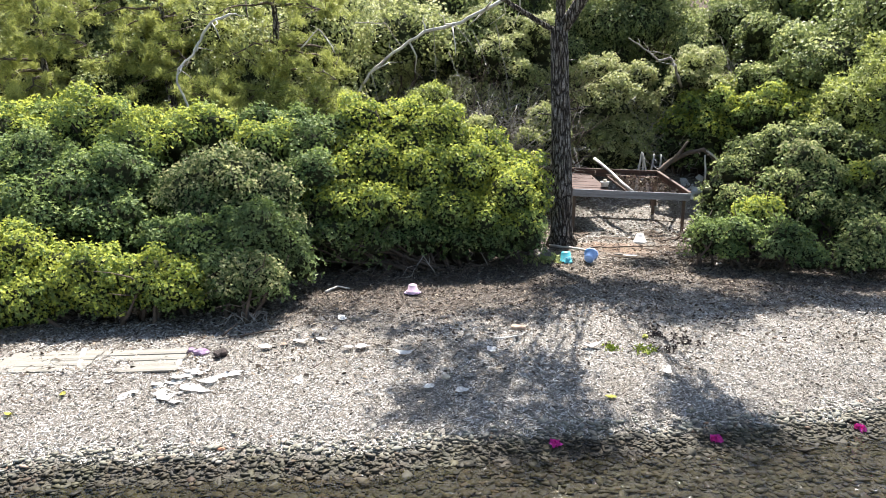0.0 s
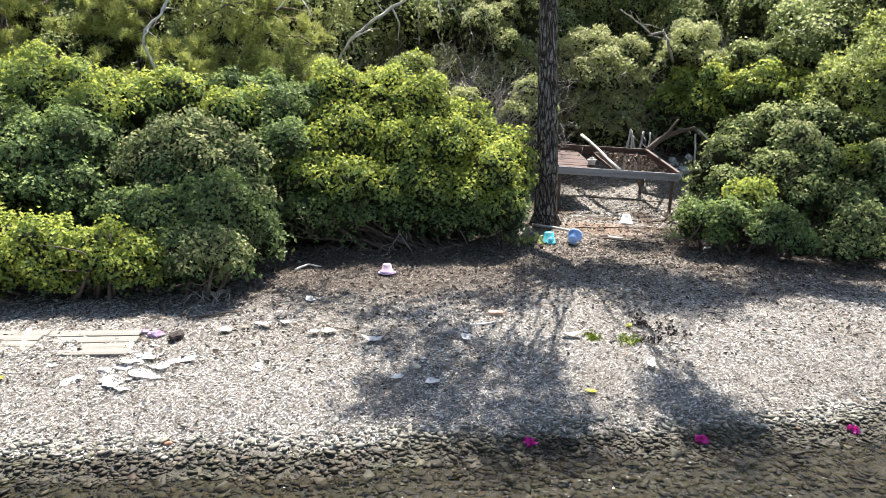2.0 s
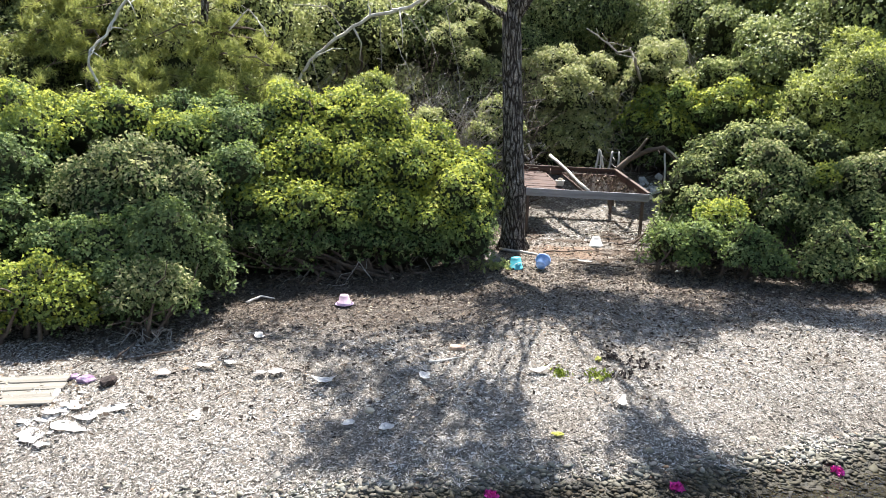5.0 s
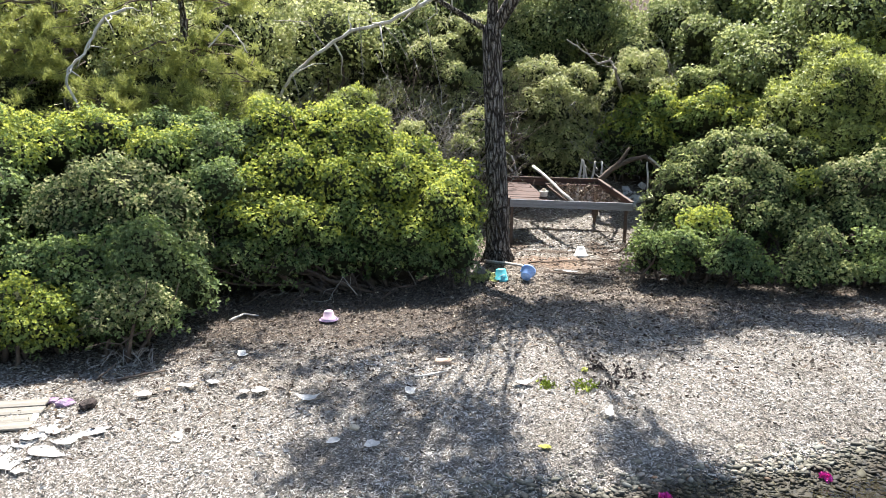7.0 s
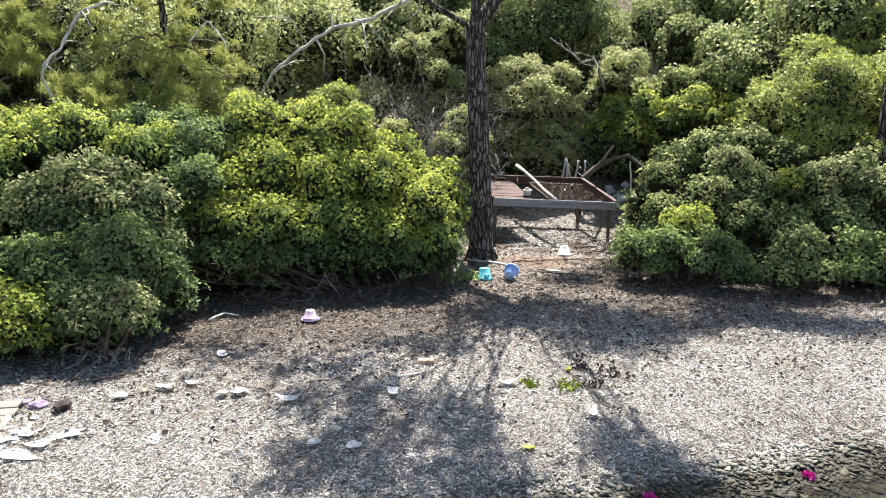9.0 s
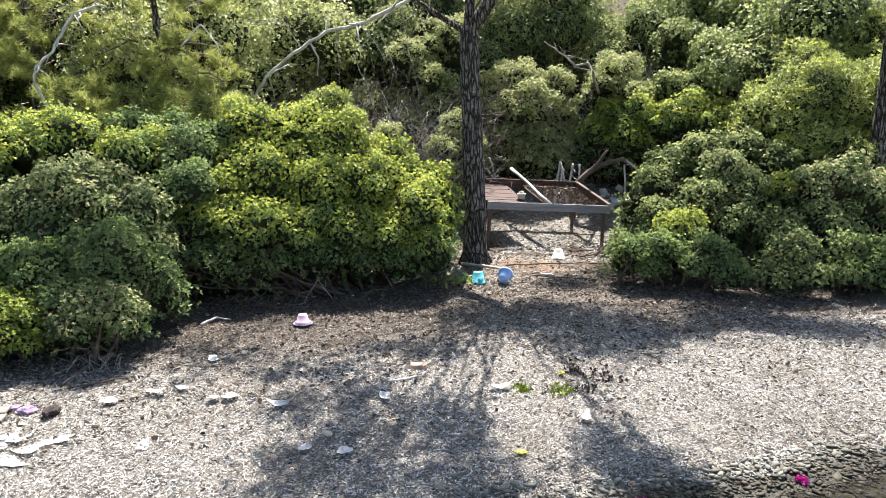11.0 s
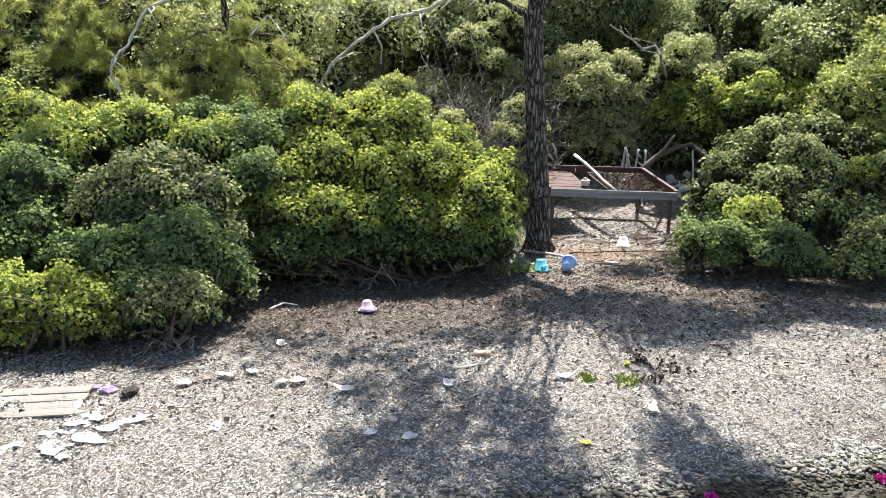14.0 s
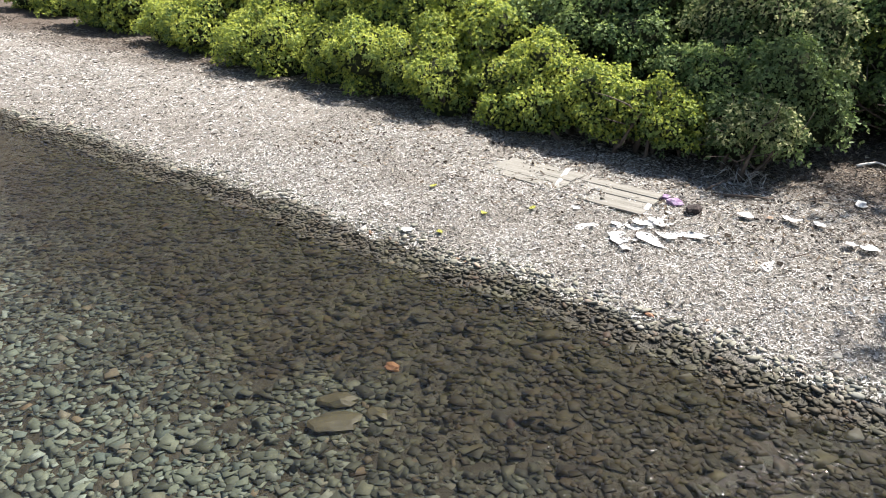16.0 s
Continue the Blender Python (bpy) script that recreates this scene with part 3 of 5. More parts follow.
def bush(label, base, lobes, mat, clump=0.13, leaf=(0.052, 0.021), per=7, category="bush", name="bush", stems=7, group="shrubs", skirt=False, joined=True):
    """An evergreen shrub: stems from the ground to rounded lobes (x, y, z, r) set with whorls of leaves."""
    foot = on(*base)
    ob = thing(name, foot, label, category, group)
    lobes = [(x + random.uniform(-0.2, 0.2) * r, y + random.uniform(-0.25, 0.2) * r, z + random.uniform(-0.3, 0.22) * r, r * random.uniform(0.84, 1.14)) for x, y, z, r in lobes]
    if skirt:   # leaves down to the ground
        lobes = lobes + [(x + 0.08, y + 0.16, z - 0.7 * r, r * 0.85) for x, y, z, r in lobes if z < 1.5]
    joins = []   # smaller domes that close the clefts between neighbours
    for k, (x, y, z, r) in enumerate(lobes):
        for x2, y2, z2, r2 in lobes[k + 1:] if joined else ():
            gap = math.dist((x, y, z), (x2, y2, z2))
            if 0.8 * (r + r2) < gap < 1.45 * (r + r2):
                joins.append(((x + x2) / 2, (y + y2) / 2, (z + z2) / 2, 0.30 * (r + r2)))
    fill = []   # older growth beneath and behind the outer domes, down to the ground
    for x, y, z, r in lobes:
        while z - r > float(land(x, y)) + 0.15 and r > 0.2:
            x, y, z, r = x + random.uniform(-0.1, 0.1), y + 0.30, z - 0.75 * r, max(r * 0.95, 0.3)
            fill.append((x, y, z, r))
    masses, lobes = lobes + joins + fill, knobs(lobes) + knobs(joins, 5)
    leaves = foliage(lobes, mat, clump * 0.53, (leaf[0] * 0.92, leaf[1] * 0.95), min(per, 6), np.array(foot), True, far=base[1] > 13)
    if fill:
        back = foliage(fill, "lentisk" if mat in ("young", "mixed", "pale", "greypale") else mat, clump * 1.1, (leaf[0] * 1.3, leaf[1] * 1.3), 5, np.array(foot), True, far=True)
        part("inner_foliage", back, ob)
    part("foliage", leaves, ob)
    # added opaque lumps: they block the sun behind the front leaves
    v, f = sun_block(masses, 0.66)
    part("inner_growth", mesh("inner_growth", v - np.array(foot), f, MAT["inside"], True), ob, "dark solid lumps inside the bush, added to block light")["kind"] = "stuff"
    for i in range(stems):
        t = Tubes()
        x, y, z, r = lobes[i % len(lobes)]
        at = on(base[0] + random.uniform(-0.5, 0.5), base[1] + random.uniform(-0.25, 0.4), -0.05) - foot
        end = Vector((x, y, z)) - foot + Vector([random.uniform(-r, r) * 0.5 for _ in range(3)])
        pts = crooked(at, end, 6, 0.05)
        t.add(pts, taper(0.03, 0.008, 7), 5)
        for _ in range(4):
            q = pts[random.randint(2, 5)]
            t.add(crooked(q, q + Vector([random.uniform(-0.5, 0.5), random.uniform(-0.5, 0.3), random.uniform(-0.1, 0.5)]), 3, 0.1), taper(0.012, 0.003, 4), 4)
        part("stem", t.mesh("stem", MAT["twig"]), ob)
    return ob


def needles(tips, axes, per, length, width, spread=(0.25, 1.1)):
    """Tufts of pine needles: thin triangles."""
    n = len(tips) * per
    tip, ax = np.repeat(tips, per, 0), np.repeat(axes, per, 0)
    w = unit(ax * 0.9 + rng.normal(0, 0.55, (n, 3)))
    size = rng.uniform(0.7, 1.15, (n, 1))
    base = tip - ax * rng.uniform(0, length * 0.9, (n, 1))
    side = unit(np.cross(w, rng.normal(0, 1, (n, 3)))) * width * 0.5
    v = np.stack([base - side, base + side, base + w * length * size], 1).reshape(-1, 3)
    return v, (np.arange(n)[:, None] * 3 + [[0, 1, 2]])


def lathe(profile, seg=28):
    """Verts and quads of a turned shape from (radius, height) pairs."""
    v, f = [], []
    for r, z in profile:
        v += [(r * math.cos(2 * math.pi * k / seg), r * math.sin(2 * math.pi * k / seg), z) for k in range(seg)]
    for i in range(len(profile) - 1):
        for k in range(seg):
            f.append((i * seg + k, i * seg + (k + 1) % seg, (i + 1) * seg + (k + 1) % seg, (i + 1) * seg + k))
    return v, f


def board(size, bevel=0.006, bow=0.0):
    """A sawn board centred on its middle, with eased and slightly uneven edges."""
    bm = bmesh.new()
    bmesh.ops.create_cube(bm, size=1, matrix=Matrix.Diagonal((*size, 1)))
    long = max(range(3), key=lambda i: size[i])
    edges = [e for e in bm.edges if abs((e.verts[0].co - e.verts[1].co)[long]) > 1e-6]
    bmesh.ops.subdivide_edges(bm, edges=edges, cuts=5)
    for v in bm.verts:
        u = 2 * v.co[long] / size[long]
        v.co.z -= bow * (1 - u * u)
        v.co += Vector([random.uniform(-1, 1) * min(size) * 0.05 for _ in range(3)])
    bmesh.ops.bevel(bm, geom=[e for e in bm.edges if e.calc_face_angle(0) > 0.6], offset=bevel, segments=1, affect="EDGES")
    return bm


def stone_bm(size, seed, sub=2, rough=0.16):
    bm = bmesh.new()
    bmesh.ops.create_icosphere(bm, subdivisions=sub, radius=0.5)
    for v in bm.verts:
        n = noise.noise(v.co * 2.1 + Vector((seed * 7.3, seed, 0))) + 0.5 * noise.noise(v.co * 5 + Vector((seed, 0, 9)))
        v.co *= 1 + rough * 2 * n
        v.co = Vector((v.co.x * size[0], v.co.y * size[1], v.co.z * size[2]))
    return bm


def scrap_bm(w, l, seed, thick=0.008, curl=0.25):
    """A torn, curled flake with thickness."""
    r = random.Random(seed)
    bm = bmesh.new()
    n = 13
    rings = []
    for s in (1.0, 0.55):
        ring = []
        for k in range(n):
            a = 2 * math.pi * k / n
            q = s * (1 + (r.uniform(-0.28, 0.16) if s == 1 else 0))
            x, y = q * w / 2 * math.cos(a), q * l / 2 * math.sin(a)
            ring.append(bm.verts.new((x, y, curl * (x * x + 0.6 * y * y) / max(w, l) + r.uniform(0, 0.012))))
        rings.append(ring)
    c = bm.verts.new((0, 0, 0.004))
    for k in range(n):
        bm.faces.new((rings[0][k], rings[0][(k + 1) % n], rings[1][(k + 1) % n], rings[1][k]))
        bm.faces.new((rings[1][k], rings[1][(k + 1) % n], c))
    bmesh.ops.solidify(bm, geom=bm.faces[:], thickness=thick)
    return bm


# ---- ground, sea ----
def stretch(lo, a, b, hi, step, grow=1.22):
    """Grid lines: even between a and b, widening towards lo and hi."""
    mid = list(np.arange(a, b + step / 2, step))
    left, right, s = [], [], step
    while (left[-1] if left else a) > lo:
        s *= grow
        left.append((left[-1] if left else a) - s)
    s = step
    while (right[-1] if right else mid[-1]) < hi:
        s *= grow
        right.append((right[-1] if right else mid[-1]) + s)
    return np.array(left[::-1] + mid + right)


def sheet(xs, ys, height):
    gx, gy = np.meshgrid(xs, ys)
    v = np.stack([gx, gy, height(gx, gy)], -1).reshape(-1, 3)
    n = len(xs)
    i = (np.arange(len(ys) - 1)[:, None] * n + np.arange(n - 1)[None]).ravel()[:, None]
    return v, i + np.array([[0, 1, n + 1, n]])


v, f = sheet(stretch(-600, -14, 9, 600, 0.1), stretch(-600, -1, 13, 600, 0.1), land)
ground = tagged(new("ground", mesh("ground", v, f, MAT["ground"], True)), "beach of bleached seagrass wrack rising to a wooded hillside", "ground", kind="structure")
v, f = sheet(stretch(-600, -10, 8, 600, 0.5), stretch(-600, -3, 6, 8, 0.5), lambda x, y: 0 * x)
water = tagged(new("water", mesh("water", v, f, MAT["water"], True)), "clear shallow sea water over a brown pebble bed", "water", kind="structure")


# ---- pine by the table ----
def pine_crown(parent, ends, tufts, per, length, width, name="crown", size=0.55):
    """Tufts of needles gathered round the ends of limbs."""
    ends = np.array([tuple(e) for e in ends])
    c = ends[rng.integers(0, len(ends), tufts)]
    off = rng.normal(0, size, (tufts, 3)) * [1, 1, 0.55]
    tips = c + off
    ax = unit(off * 0.6 + [0, 0, 0.35] + rng.normal(0, 0.4, (tufts, 3)))
    v, f = needles(tips, ax, per, length, width)
    return part(name, mesh(name, v, f, MAT["needle"]), parent)


def shore_pine():
    foot = on(1.98, 11.62, -0.06)
    ob = thing("pine_tree", foot, "tall pine with dark plated bark forking above the beach", "tree")
    t = Tubes()
    n = 15
    pts = [Vector((-0.075 * u + 0.02 * math.sin(5 * u), 0, 4.12 * u)) for u in np.linspace(0, 1, n)]
    radii = [0.205 - 0.05 * u + 0.13 * max(0, 1 - u / 0.10) ** 2 for u in np.linspace(0, 1, n)]
    t.add(pts, radii, 16, 0.05)
    trunk = t.mesh("trunk", MAT["bark"])
    bole = part("trunk", trunk, ob)
    top = pts[-1] - Vector((0, 0, 0.12))
    ends = []
    # where the boughs end: a wide unseen crown leaning out over the beach, placed to cast shade patches
    seaward = [(0.15, 9.41, 6.3), (0.63, 9.36, 6.6), (0.53, 8.43, 6.3), (0.87, 8.64, 6.9), (0.58, 7.77, 6.6), (0.92, 7.64, 6.6), (1.22, 7.68, 6.3), (1.0, 7.88, 6.3),
               (1.65, 8.37, 6.3), (1.8, 8.03, 6.3), (1.64, 7.55, 6.6), (1.97, 7.78, 6.9), (2.1, 7.44, 6.6), (1.81, 7.14, 6.3), (3.27, 7.76, 6.3), (3.48, 7.77, 6.9),
               (3.66, 7.91, 6.9), (3.74, 7.56, 6.6), (1.27, 10.04, 6.6), (1.75, 9.76, 6.3)]
    west = [(-0.99, 10.02, 6.3), (-0.4, 9.74, 6.6), (-2.22, 9.84, 7.0), (-2.42, 10.94, 7.0), (-1.62, 10.24, 7.0), (-3.42, 10.49, 7.0), (-4.52, 10.54, 7.0), (-5.32, 10.64, 7.0),
            (-1.95, 9.41, 6.8), (-2.67, 9.64, 7.0)]
    forks = [((-1.25, -0.3, 0.72), 0.05, west), ((0.75, -0.25, 1.15), 0.125, seaward), ((0.10, 0.30, 1.6), 0.10, [(4.6, 10.8, 6.4)])]
    for (x, y, z), r, boughs in forks:
        limb = Tubes()
        mid = top + Vector((x, y, z))
        limb.add(crooked(top, mid, 4, 0.02), taper(r, r * 0.8, 5), 9, 0.05)
        for bough in boughs:
            e = Vector(bough) - foot
            q = crooked(mid, e, 5, 0.04)
            limb.add(q, taper(min(r * 0.36, 0.026), 0.009, 6), 6, 0.05)
            ends += [e, e]
            for _ in range(3):
                b = e + Vector((random.uniform(-0.4, 0.4), random.uniform(-0.4, 0.4), random.uniform(-0.2, 0.3)))
                limb.add(crooked(q[4], b, 3, 0.08), taper(0.016, 0.006, 4), 4)
                ends.append(b)
        part("limb", limb.mesh("limb", MAT["bark"]), ob)
    for z, a, l, r in ((2.62, 10, 0.42, 0.026), (2.52, 172, 0.30, 0.022), (3.05, 200, 0.16, 0.02), (3.5, 20, 0.14, 0.02)):
        s = Tubes()
        c = Vector((-0.075 * z / 4.1, 0, z))
        w = Vector((math.cos(radians(a)), math.sin(radians(a)) - 0.25, 0.12))
        s.add(crooked(c, c + w * (l + 0.17), 4, 0.03), taper(r, 0.006, 5), 6, 0.1)
        part("stub", s.mesh("stub", MAT["bark"]), bole, "broken dead side branch")
    pine_crown(ob, ends, 3300, 13, 0.15, 0.013, size=0.18)
    return ob


shore_pine()


def bare_pine(x, y, height, tops, label):
    """A pine whose bare trunk alone comes into view, its unseen boughs spread high to shade the clearing and bushes."""
    foot = on(x, y, -0.06)
    ob = thing("pine_tree", foot, label, "tree")
    t = Tubes()
    pts = crooked((0, 0, 0), (0.18, -0.1, height), 12, 0.006)
    t.add(pts, [0.2 - 0.09 * i / 12 + 0.1 * max(0, 1 - i) for i in range(13)], 14, 0.05)
    part("trunk", t.mesh("trunk", MAT["bark"]), ob)
    ends = []
    for k, p in enumerate(tops):
        e = Vector(p) - foot
        limb = Tubes()
        q = crooked(pts[9 + k % 4], e, 6, 0.03)
        limb.add(q, taper(0.022, 0.009, 7), 6, 0.05)
        ends += [e, e]
        for _ in range(3):
            b = e + Vector((random.uniform(-0.45, 0.45), random.uniform(-0.45, 0.45), random.uniform(-0.2, 0.3)))
            limb.add(crooked(q[5], b, 3, 0.08), taper(0.016, 0.006, 4), 4)
            ends.append(b)
        part("limb", limb.mesh("limb", MAT["bark"]), ob)
    pine_crown(ob, ends, 5500, 13, 0.15, 0.013, size=0.24)


bare_pine(8.93, 11.4, 6.4, [(2.33, 11.32, 6.3), (2.82, 10.96, 6.3), (3.4, 11.28, 6.9), (3.86, 11.02, 6.6), (4.28, 10.69, 6.6), (4.61, 10.35, 6.3), (3.21, 11.56, 6.3), (3.55, 10.33, 6.6),
                           (5.4, 11.0, 6.6), (5.95, 10.99, 6.9), (6.43, 10.78, 6.9), (6.89, 10.5, 6.6), (3.95, 13.18, 6.5), (4.78, 13.8, 6.7), (6.45, 12.01, 6.8), (5.88, 11.7, 6.7),
                           (7.21, 12.63, 6.9)],
          "pine trunk with dark bark beyond the shrubs")


# ---- the table ----
def table():
    fl, fr = Vector((2.36, 13.2, 1.36)), Vector((4.74, 12.95, 1.27))
    back = Vector((-0.31, 1.62, 0.31))
    bl, br = fl + back, fr + back
    ob = thing("table", on(3.4, 13.9), "weathered wooden table with a red-brown slatted top and grey front board", "table")
    o = ob.matrix_basis.translation

    def plank(name, a, b, wide, thick, mat, label="", up=Vector((0, 0, 1)), bow=0.0):
        way = (b - a)
        x = way.normalized()
        z = (up - x * up.dot(x)).normalized()
        y = z.cross(x)
        me = from_bm(name, board((way.length, thick, wide), 0.005, bow), MAT[mat])
        p = part(name, me, ob, label)
        p.matrix_basis = Matrix.Translation((a + b) / 2 - o) @ Matrix((x, y, z)).transposed().to_4x4()
        return p

    drop = Vector((0, 0, -0.075))
    plank("front_board", fl + drop, fr + drop, 0.15, 0.035, "greywood", "grey weathered front board")
    plank("back_board", bl + drop, br + drop, 0.15, 0.035, "redwood")
    inset = (fr - fl).normalized() * 0.02
    plank("side_board", fl + drop + inset + back * 0.02, bl + drop + inset - back * 0.02, 0.14, 0.03, "redwood")
    plank("side_board", fr + drop - inset + back * 0.02, br + drop - inset - back * 0.02, 0.14, 0.03, "redwood")
    plank("cap_rail", fr + back * 0.01 + Vector((0, 0, 0.014)), br + Vector((0, 0, 0.014)), 0.025, 0.07, "legwood")
    plank("cap_rail", bl + Vector((0, 0, 0.016)), br + Vector((0, 0, 0.016)), 0.025, 0.06, "legwood")
    plank("cap_rail", fl + back * 0.01 + Vector((0, 0, 0.014)), bl + Vector((0, 0, 0.014)), 0.025, 0.06, "legwood")
    # boards of the sunken top: a sound bay, an open gap and a bay with boards missing
    across = fr - fl
    normal = across.cross(back).normalized()
    n = 11
    for lo, hi, lost in ((0.02, 0.37, (0, 1)), (0.51, 0.98, (0, 1, 2, 3, 4, 5, 6, 7, 8, 9))):
        for i in range(n):
            if i in lost:
                continue
            u = (i + 0.5) / n
            ragged = random.uniform(-0.035, 0.03) if lo < 0.1 else 0.0
            a, b = fl + back * u + across * lo, fl + back * u + across * (hi + ragged)
            sink = normal * (-0.085 - random.uniform(0, 0.012))
            plank("slat", a + sink, b + sink, random.choice((0.13, 0.142, 0.147)), 0.018, "redwood", up=back.normalized())
    net = Tubes()
    for k in range(25):
        a = fl + across * (0.51 + 0.47 * k / 24) - normal * 0.08 - o
        net.add([a + back * 0.02, a + back * 0.5 - normal * 0.012, a + back * 0.98], [0.0016] * 3, 4)
    for k in range(30):
        a = fl + back * (0.02 + 0.96 * k / 29) - normal * 0.08 - o
        net.add([a + across * 0.51, a + across * 0.74 - normal * 0.012, a + across * 0.98], [0.0016] * 3, 4)
    part("netting", net.mesh("netting", MAT["rust"]), ob, "rusty wire netting over the open bay")
    tips = [fl + across * random.uniform(0.52, 0.97) + back * random.betavariate(1.6, 1.2) - normal * 0.085 - o for _ in range(150)]
    v, f = rosettes(np.array([tuple(p) for p in tips]), unit(rng.normal(0, 1, (150, 3)) * [1, 1, 0.3]), 3, 0.075, 0.035, (0.9, 1.5))
    part("fallen_leaves", mesh("fallen_leaves", v, f, MAT["litter"]), ob, "brown fallen leaves caught on the netting")
    for u in (0.36, 0.52):
        plank("joist", fl + across * u + back * 0.02 - normal * 0.125, fl + across * u + back * 0.98 - normal * 0.125, 0.05, 0.04, "legwood")
    for c, k in ((fl, 0.04), (fr, -0.07)):
        top = c + across.normalized() * (2.46 * k * 0.6) + back * 0.03 + Vector((0, 0, -0.1))
        foot = on(top.x - 0.02, top.y - 0.0, -0.05)
        plank("leg", foot, top, 0.058, 0.058, "legwood", up=Vector((0, 1, 0)))
    for c, k in ((bl, 0.05), (br, -0.07)):
        top = c + across.normalized() * (2.46 * k * 0.6) - back * 0.03 + Vector((0, 0, -0.1))
        foot = on(top.x, top.y, -0.05)
        plank("leg", foot, top, 0.058, 0.058, "legwood", up=Vector((0, 1, 0)))
    return ob, fl, fr, back


tab, FL, FR, BACK = table()


def stick(name, pts, r0, r1, mat, label, category="branch", group="", twigs=0, reach=0.3, sides=7):
    base = Vector(pts[0])
    ob = thing(name, base, label, category, group)
    t = Tubes()
    fine = []
    for a, b in zip(pts[:-1], pts[1:]):
        fine += crooked(Vector(a) - base, Vector(b) - base, 4, 0.006 if name == "pole" else 0.025)[:-1]
    fine.append(Vector(pts[-1]) - base)
    t.add(fine, taper(r0, r1, len(fine)), sides, 0.08)
    part("stem", t.mesh("stem", MAT[mat]), ob)
    if twigs:
        w = Tubes()
        for _ in range(twigs):
            a = fine[random.randint(len(fine) // 4, len(fine) - 1)]
            b = a + Vector((random.uniform(-1, 1), random.uniform(-1, 1), random.uniform(-1.0, 0.6))) * reach
            w.add(crooked(a, b, 3, 0.12), taper(r1 * 0.6 + 0.003, 0.002, 4), 4)
        tagged(part("spray", w.mesh("spray", MAT[mat]), ob), kind="stuff")
    return ob


# pole lying across the table
pole_a = FL + (FR - FL) * 0.53 + BACK * 0.05 + Vector((0, 0, -0.02))
pole_b = FL + (FR - FL) * 0.50 + BACK * 1.0 + Vector((0, 0, 0.07))
pole_c = pole_b + (pole_b - pole_a) * 0.38
stick("pole", [pole_a, pole_c], 0.03, 0.038, "deadwood", "pale bare pole lying across the wooden table", "pole")
# pale tub standing on the table
tub = thing("tub", FL + (FR - FL) * 0.352 + BACK * 0.32 + Vector((0, 0, -0.073)), "small dirty white tub on the red-brown table", "tub")
vv, ff = lathe([(0.0, 0), (0.07, 0), (0.085, 0.09), (0.095, 0.095), (0.095, 0.11), (0.08, 0.11), (0.065, 0.012), (0.0, 0.012)])
tub_body = part("tub_body", mesh("tub_body", vv, ff, MAT["white"], True), tub)
vv, ff = lathe([(0.05, 0.012), (0.045, 0.15), (0.0, 0.16)])
part("contents", mesh("contents", vv, ff, MAT["cream"], True), tub_body)


# ---- pails near the pine ----
def pail(label, at, matrix, mat, r0=0.10, r1=0.135, h=0.23, handle=True):
    ob = thing("bucket", at, label, "bucket", "plastic buckets")
    ob.matrix_basis = Matrix.Translation(at) @ matrix
    prof = [(0.0, 0.0), (r0 - 0.01, 0.0), (r0, 0.01), (r1, h - 0.03), (r1 + 0.012, h - 0.028), (r1 + 0.014, h), (r1 - 0.004, h), (r1 - 0.006, h - 0.03), (r0 - 0.006, 0.016), (0.0, 0.014)]
    vv, ff = lathe(prof, 32)
    body = part("pail_body", mesh("pail_body", vv, ff, MAT[mat], True), ob)
    if handle:
        t = Tubes()
        t.add([Vector(((r1 + 0.016) * math.cos(a), (r1 + 0.016) * math.sin(a), h - 0.02 - 0.10 * math.sin(a))) for a in np.linspace(0, math.pi, 13)], [0.004] * 13, 6)
        part("handle", t.mesh("handle", MAT["white"]), body)
    for a in (0, math.pi):
        bm = bmesh.new()
        bmesh.ops.create_cone(bm, segments=10, radius1=0.016, radius2=0.013, depth=0.02, cap_ends=True,
                              matrix=Matrix.Translation(((r1 + 0.008) * math.cos(a), (r1 + 0.008) * math.sin(a), h - 0.03)) @ Matrix.Rotation(math.pi / 2, 4, "Y"))
        part("lug", from_bm("lug", bm, MAT[mat]), body)
    return ob


R = lambda ax, deg: Matrix.Rotation(radians(deg), 4, ax)
pail("teal plastic bucket upside down on pebbly litter", on(1.90, 10.02, 0.19), R("Z", 30) @ R("X", 176), "teal", 0.08, 0.10, 0.19)
pail("blue plastic bucket tipped on its side near the pine", on(2.28, 9.93, 0.10), R("Z", -24) @ R("X", -66), "blue", 0.08, 0.105, 0.175)
pail("white plastic bucket upside down before the table", on(3.53, 11.9, 0.18), R("Z", 70) @ R("X", 180), "white", 0.07, 0.115, 0.18, False)
pail("pale pink plastic pot upside down in the wrack", on(-0.52, 8.02, 0.145), R("Z", 10) @ R("X", 180), "pinkpot", 0.06, 0.08, 0.13, False)

vv, ff = lathe([(0.0, 0.0), (0.085, 0.0), (0.12, 0.022), (0.125, 0.022), (0.09, 0.008), (0.0, 0.008)])
dish = thing("dish", on(-0.52, 8.02, 0.004), "shallow purple plastic dish under the pink pot", "dish")
part("dish_body", mesh("dish_body", vv, ff, MAT["violet"], True), dish)


# ---- loose things on the beach ----
def stone(name, at, size, mat, label, seed, category="stone", group="", turn=None):
    ob = new(name, from_bm(name, stone_bm(size, seed, 2, 0.26), MAT[mat]))
    ob.matrix_basis = Matrix.Translation(Vector(at) + Vector((0, 0, size[2] * 0.3))) @ R("Z", seed * 47 if turn is None else turn)
    return tagged(ob, label, category, group)


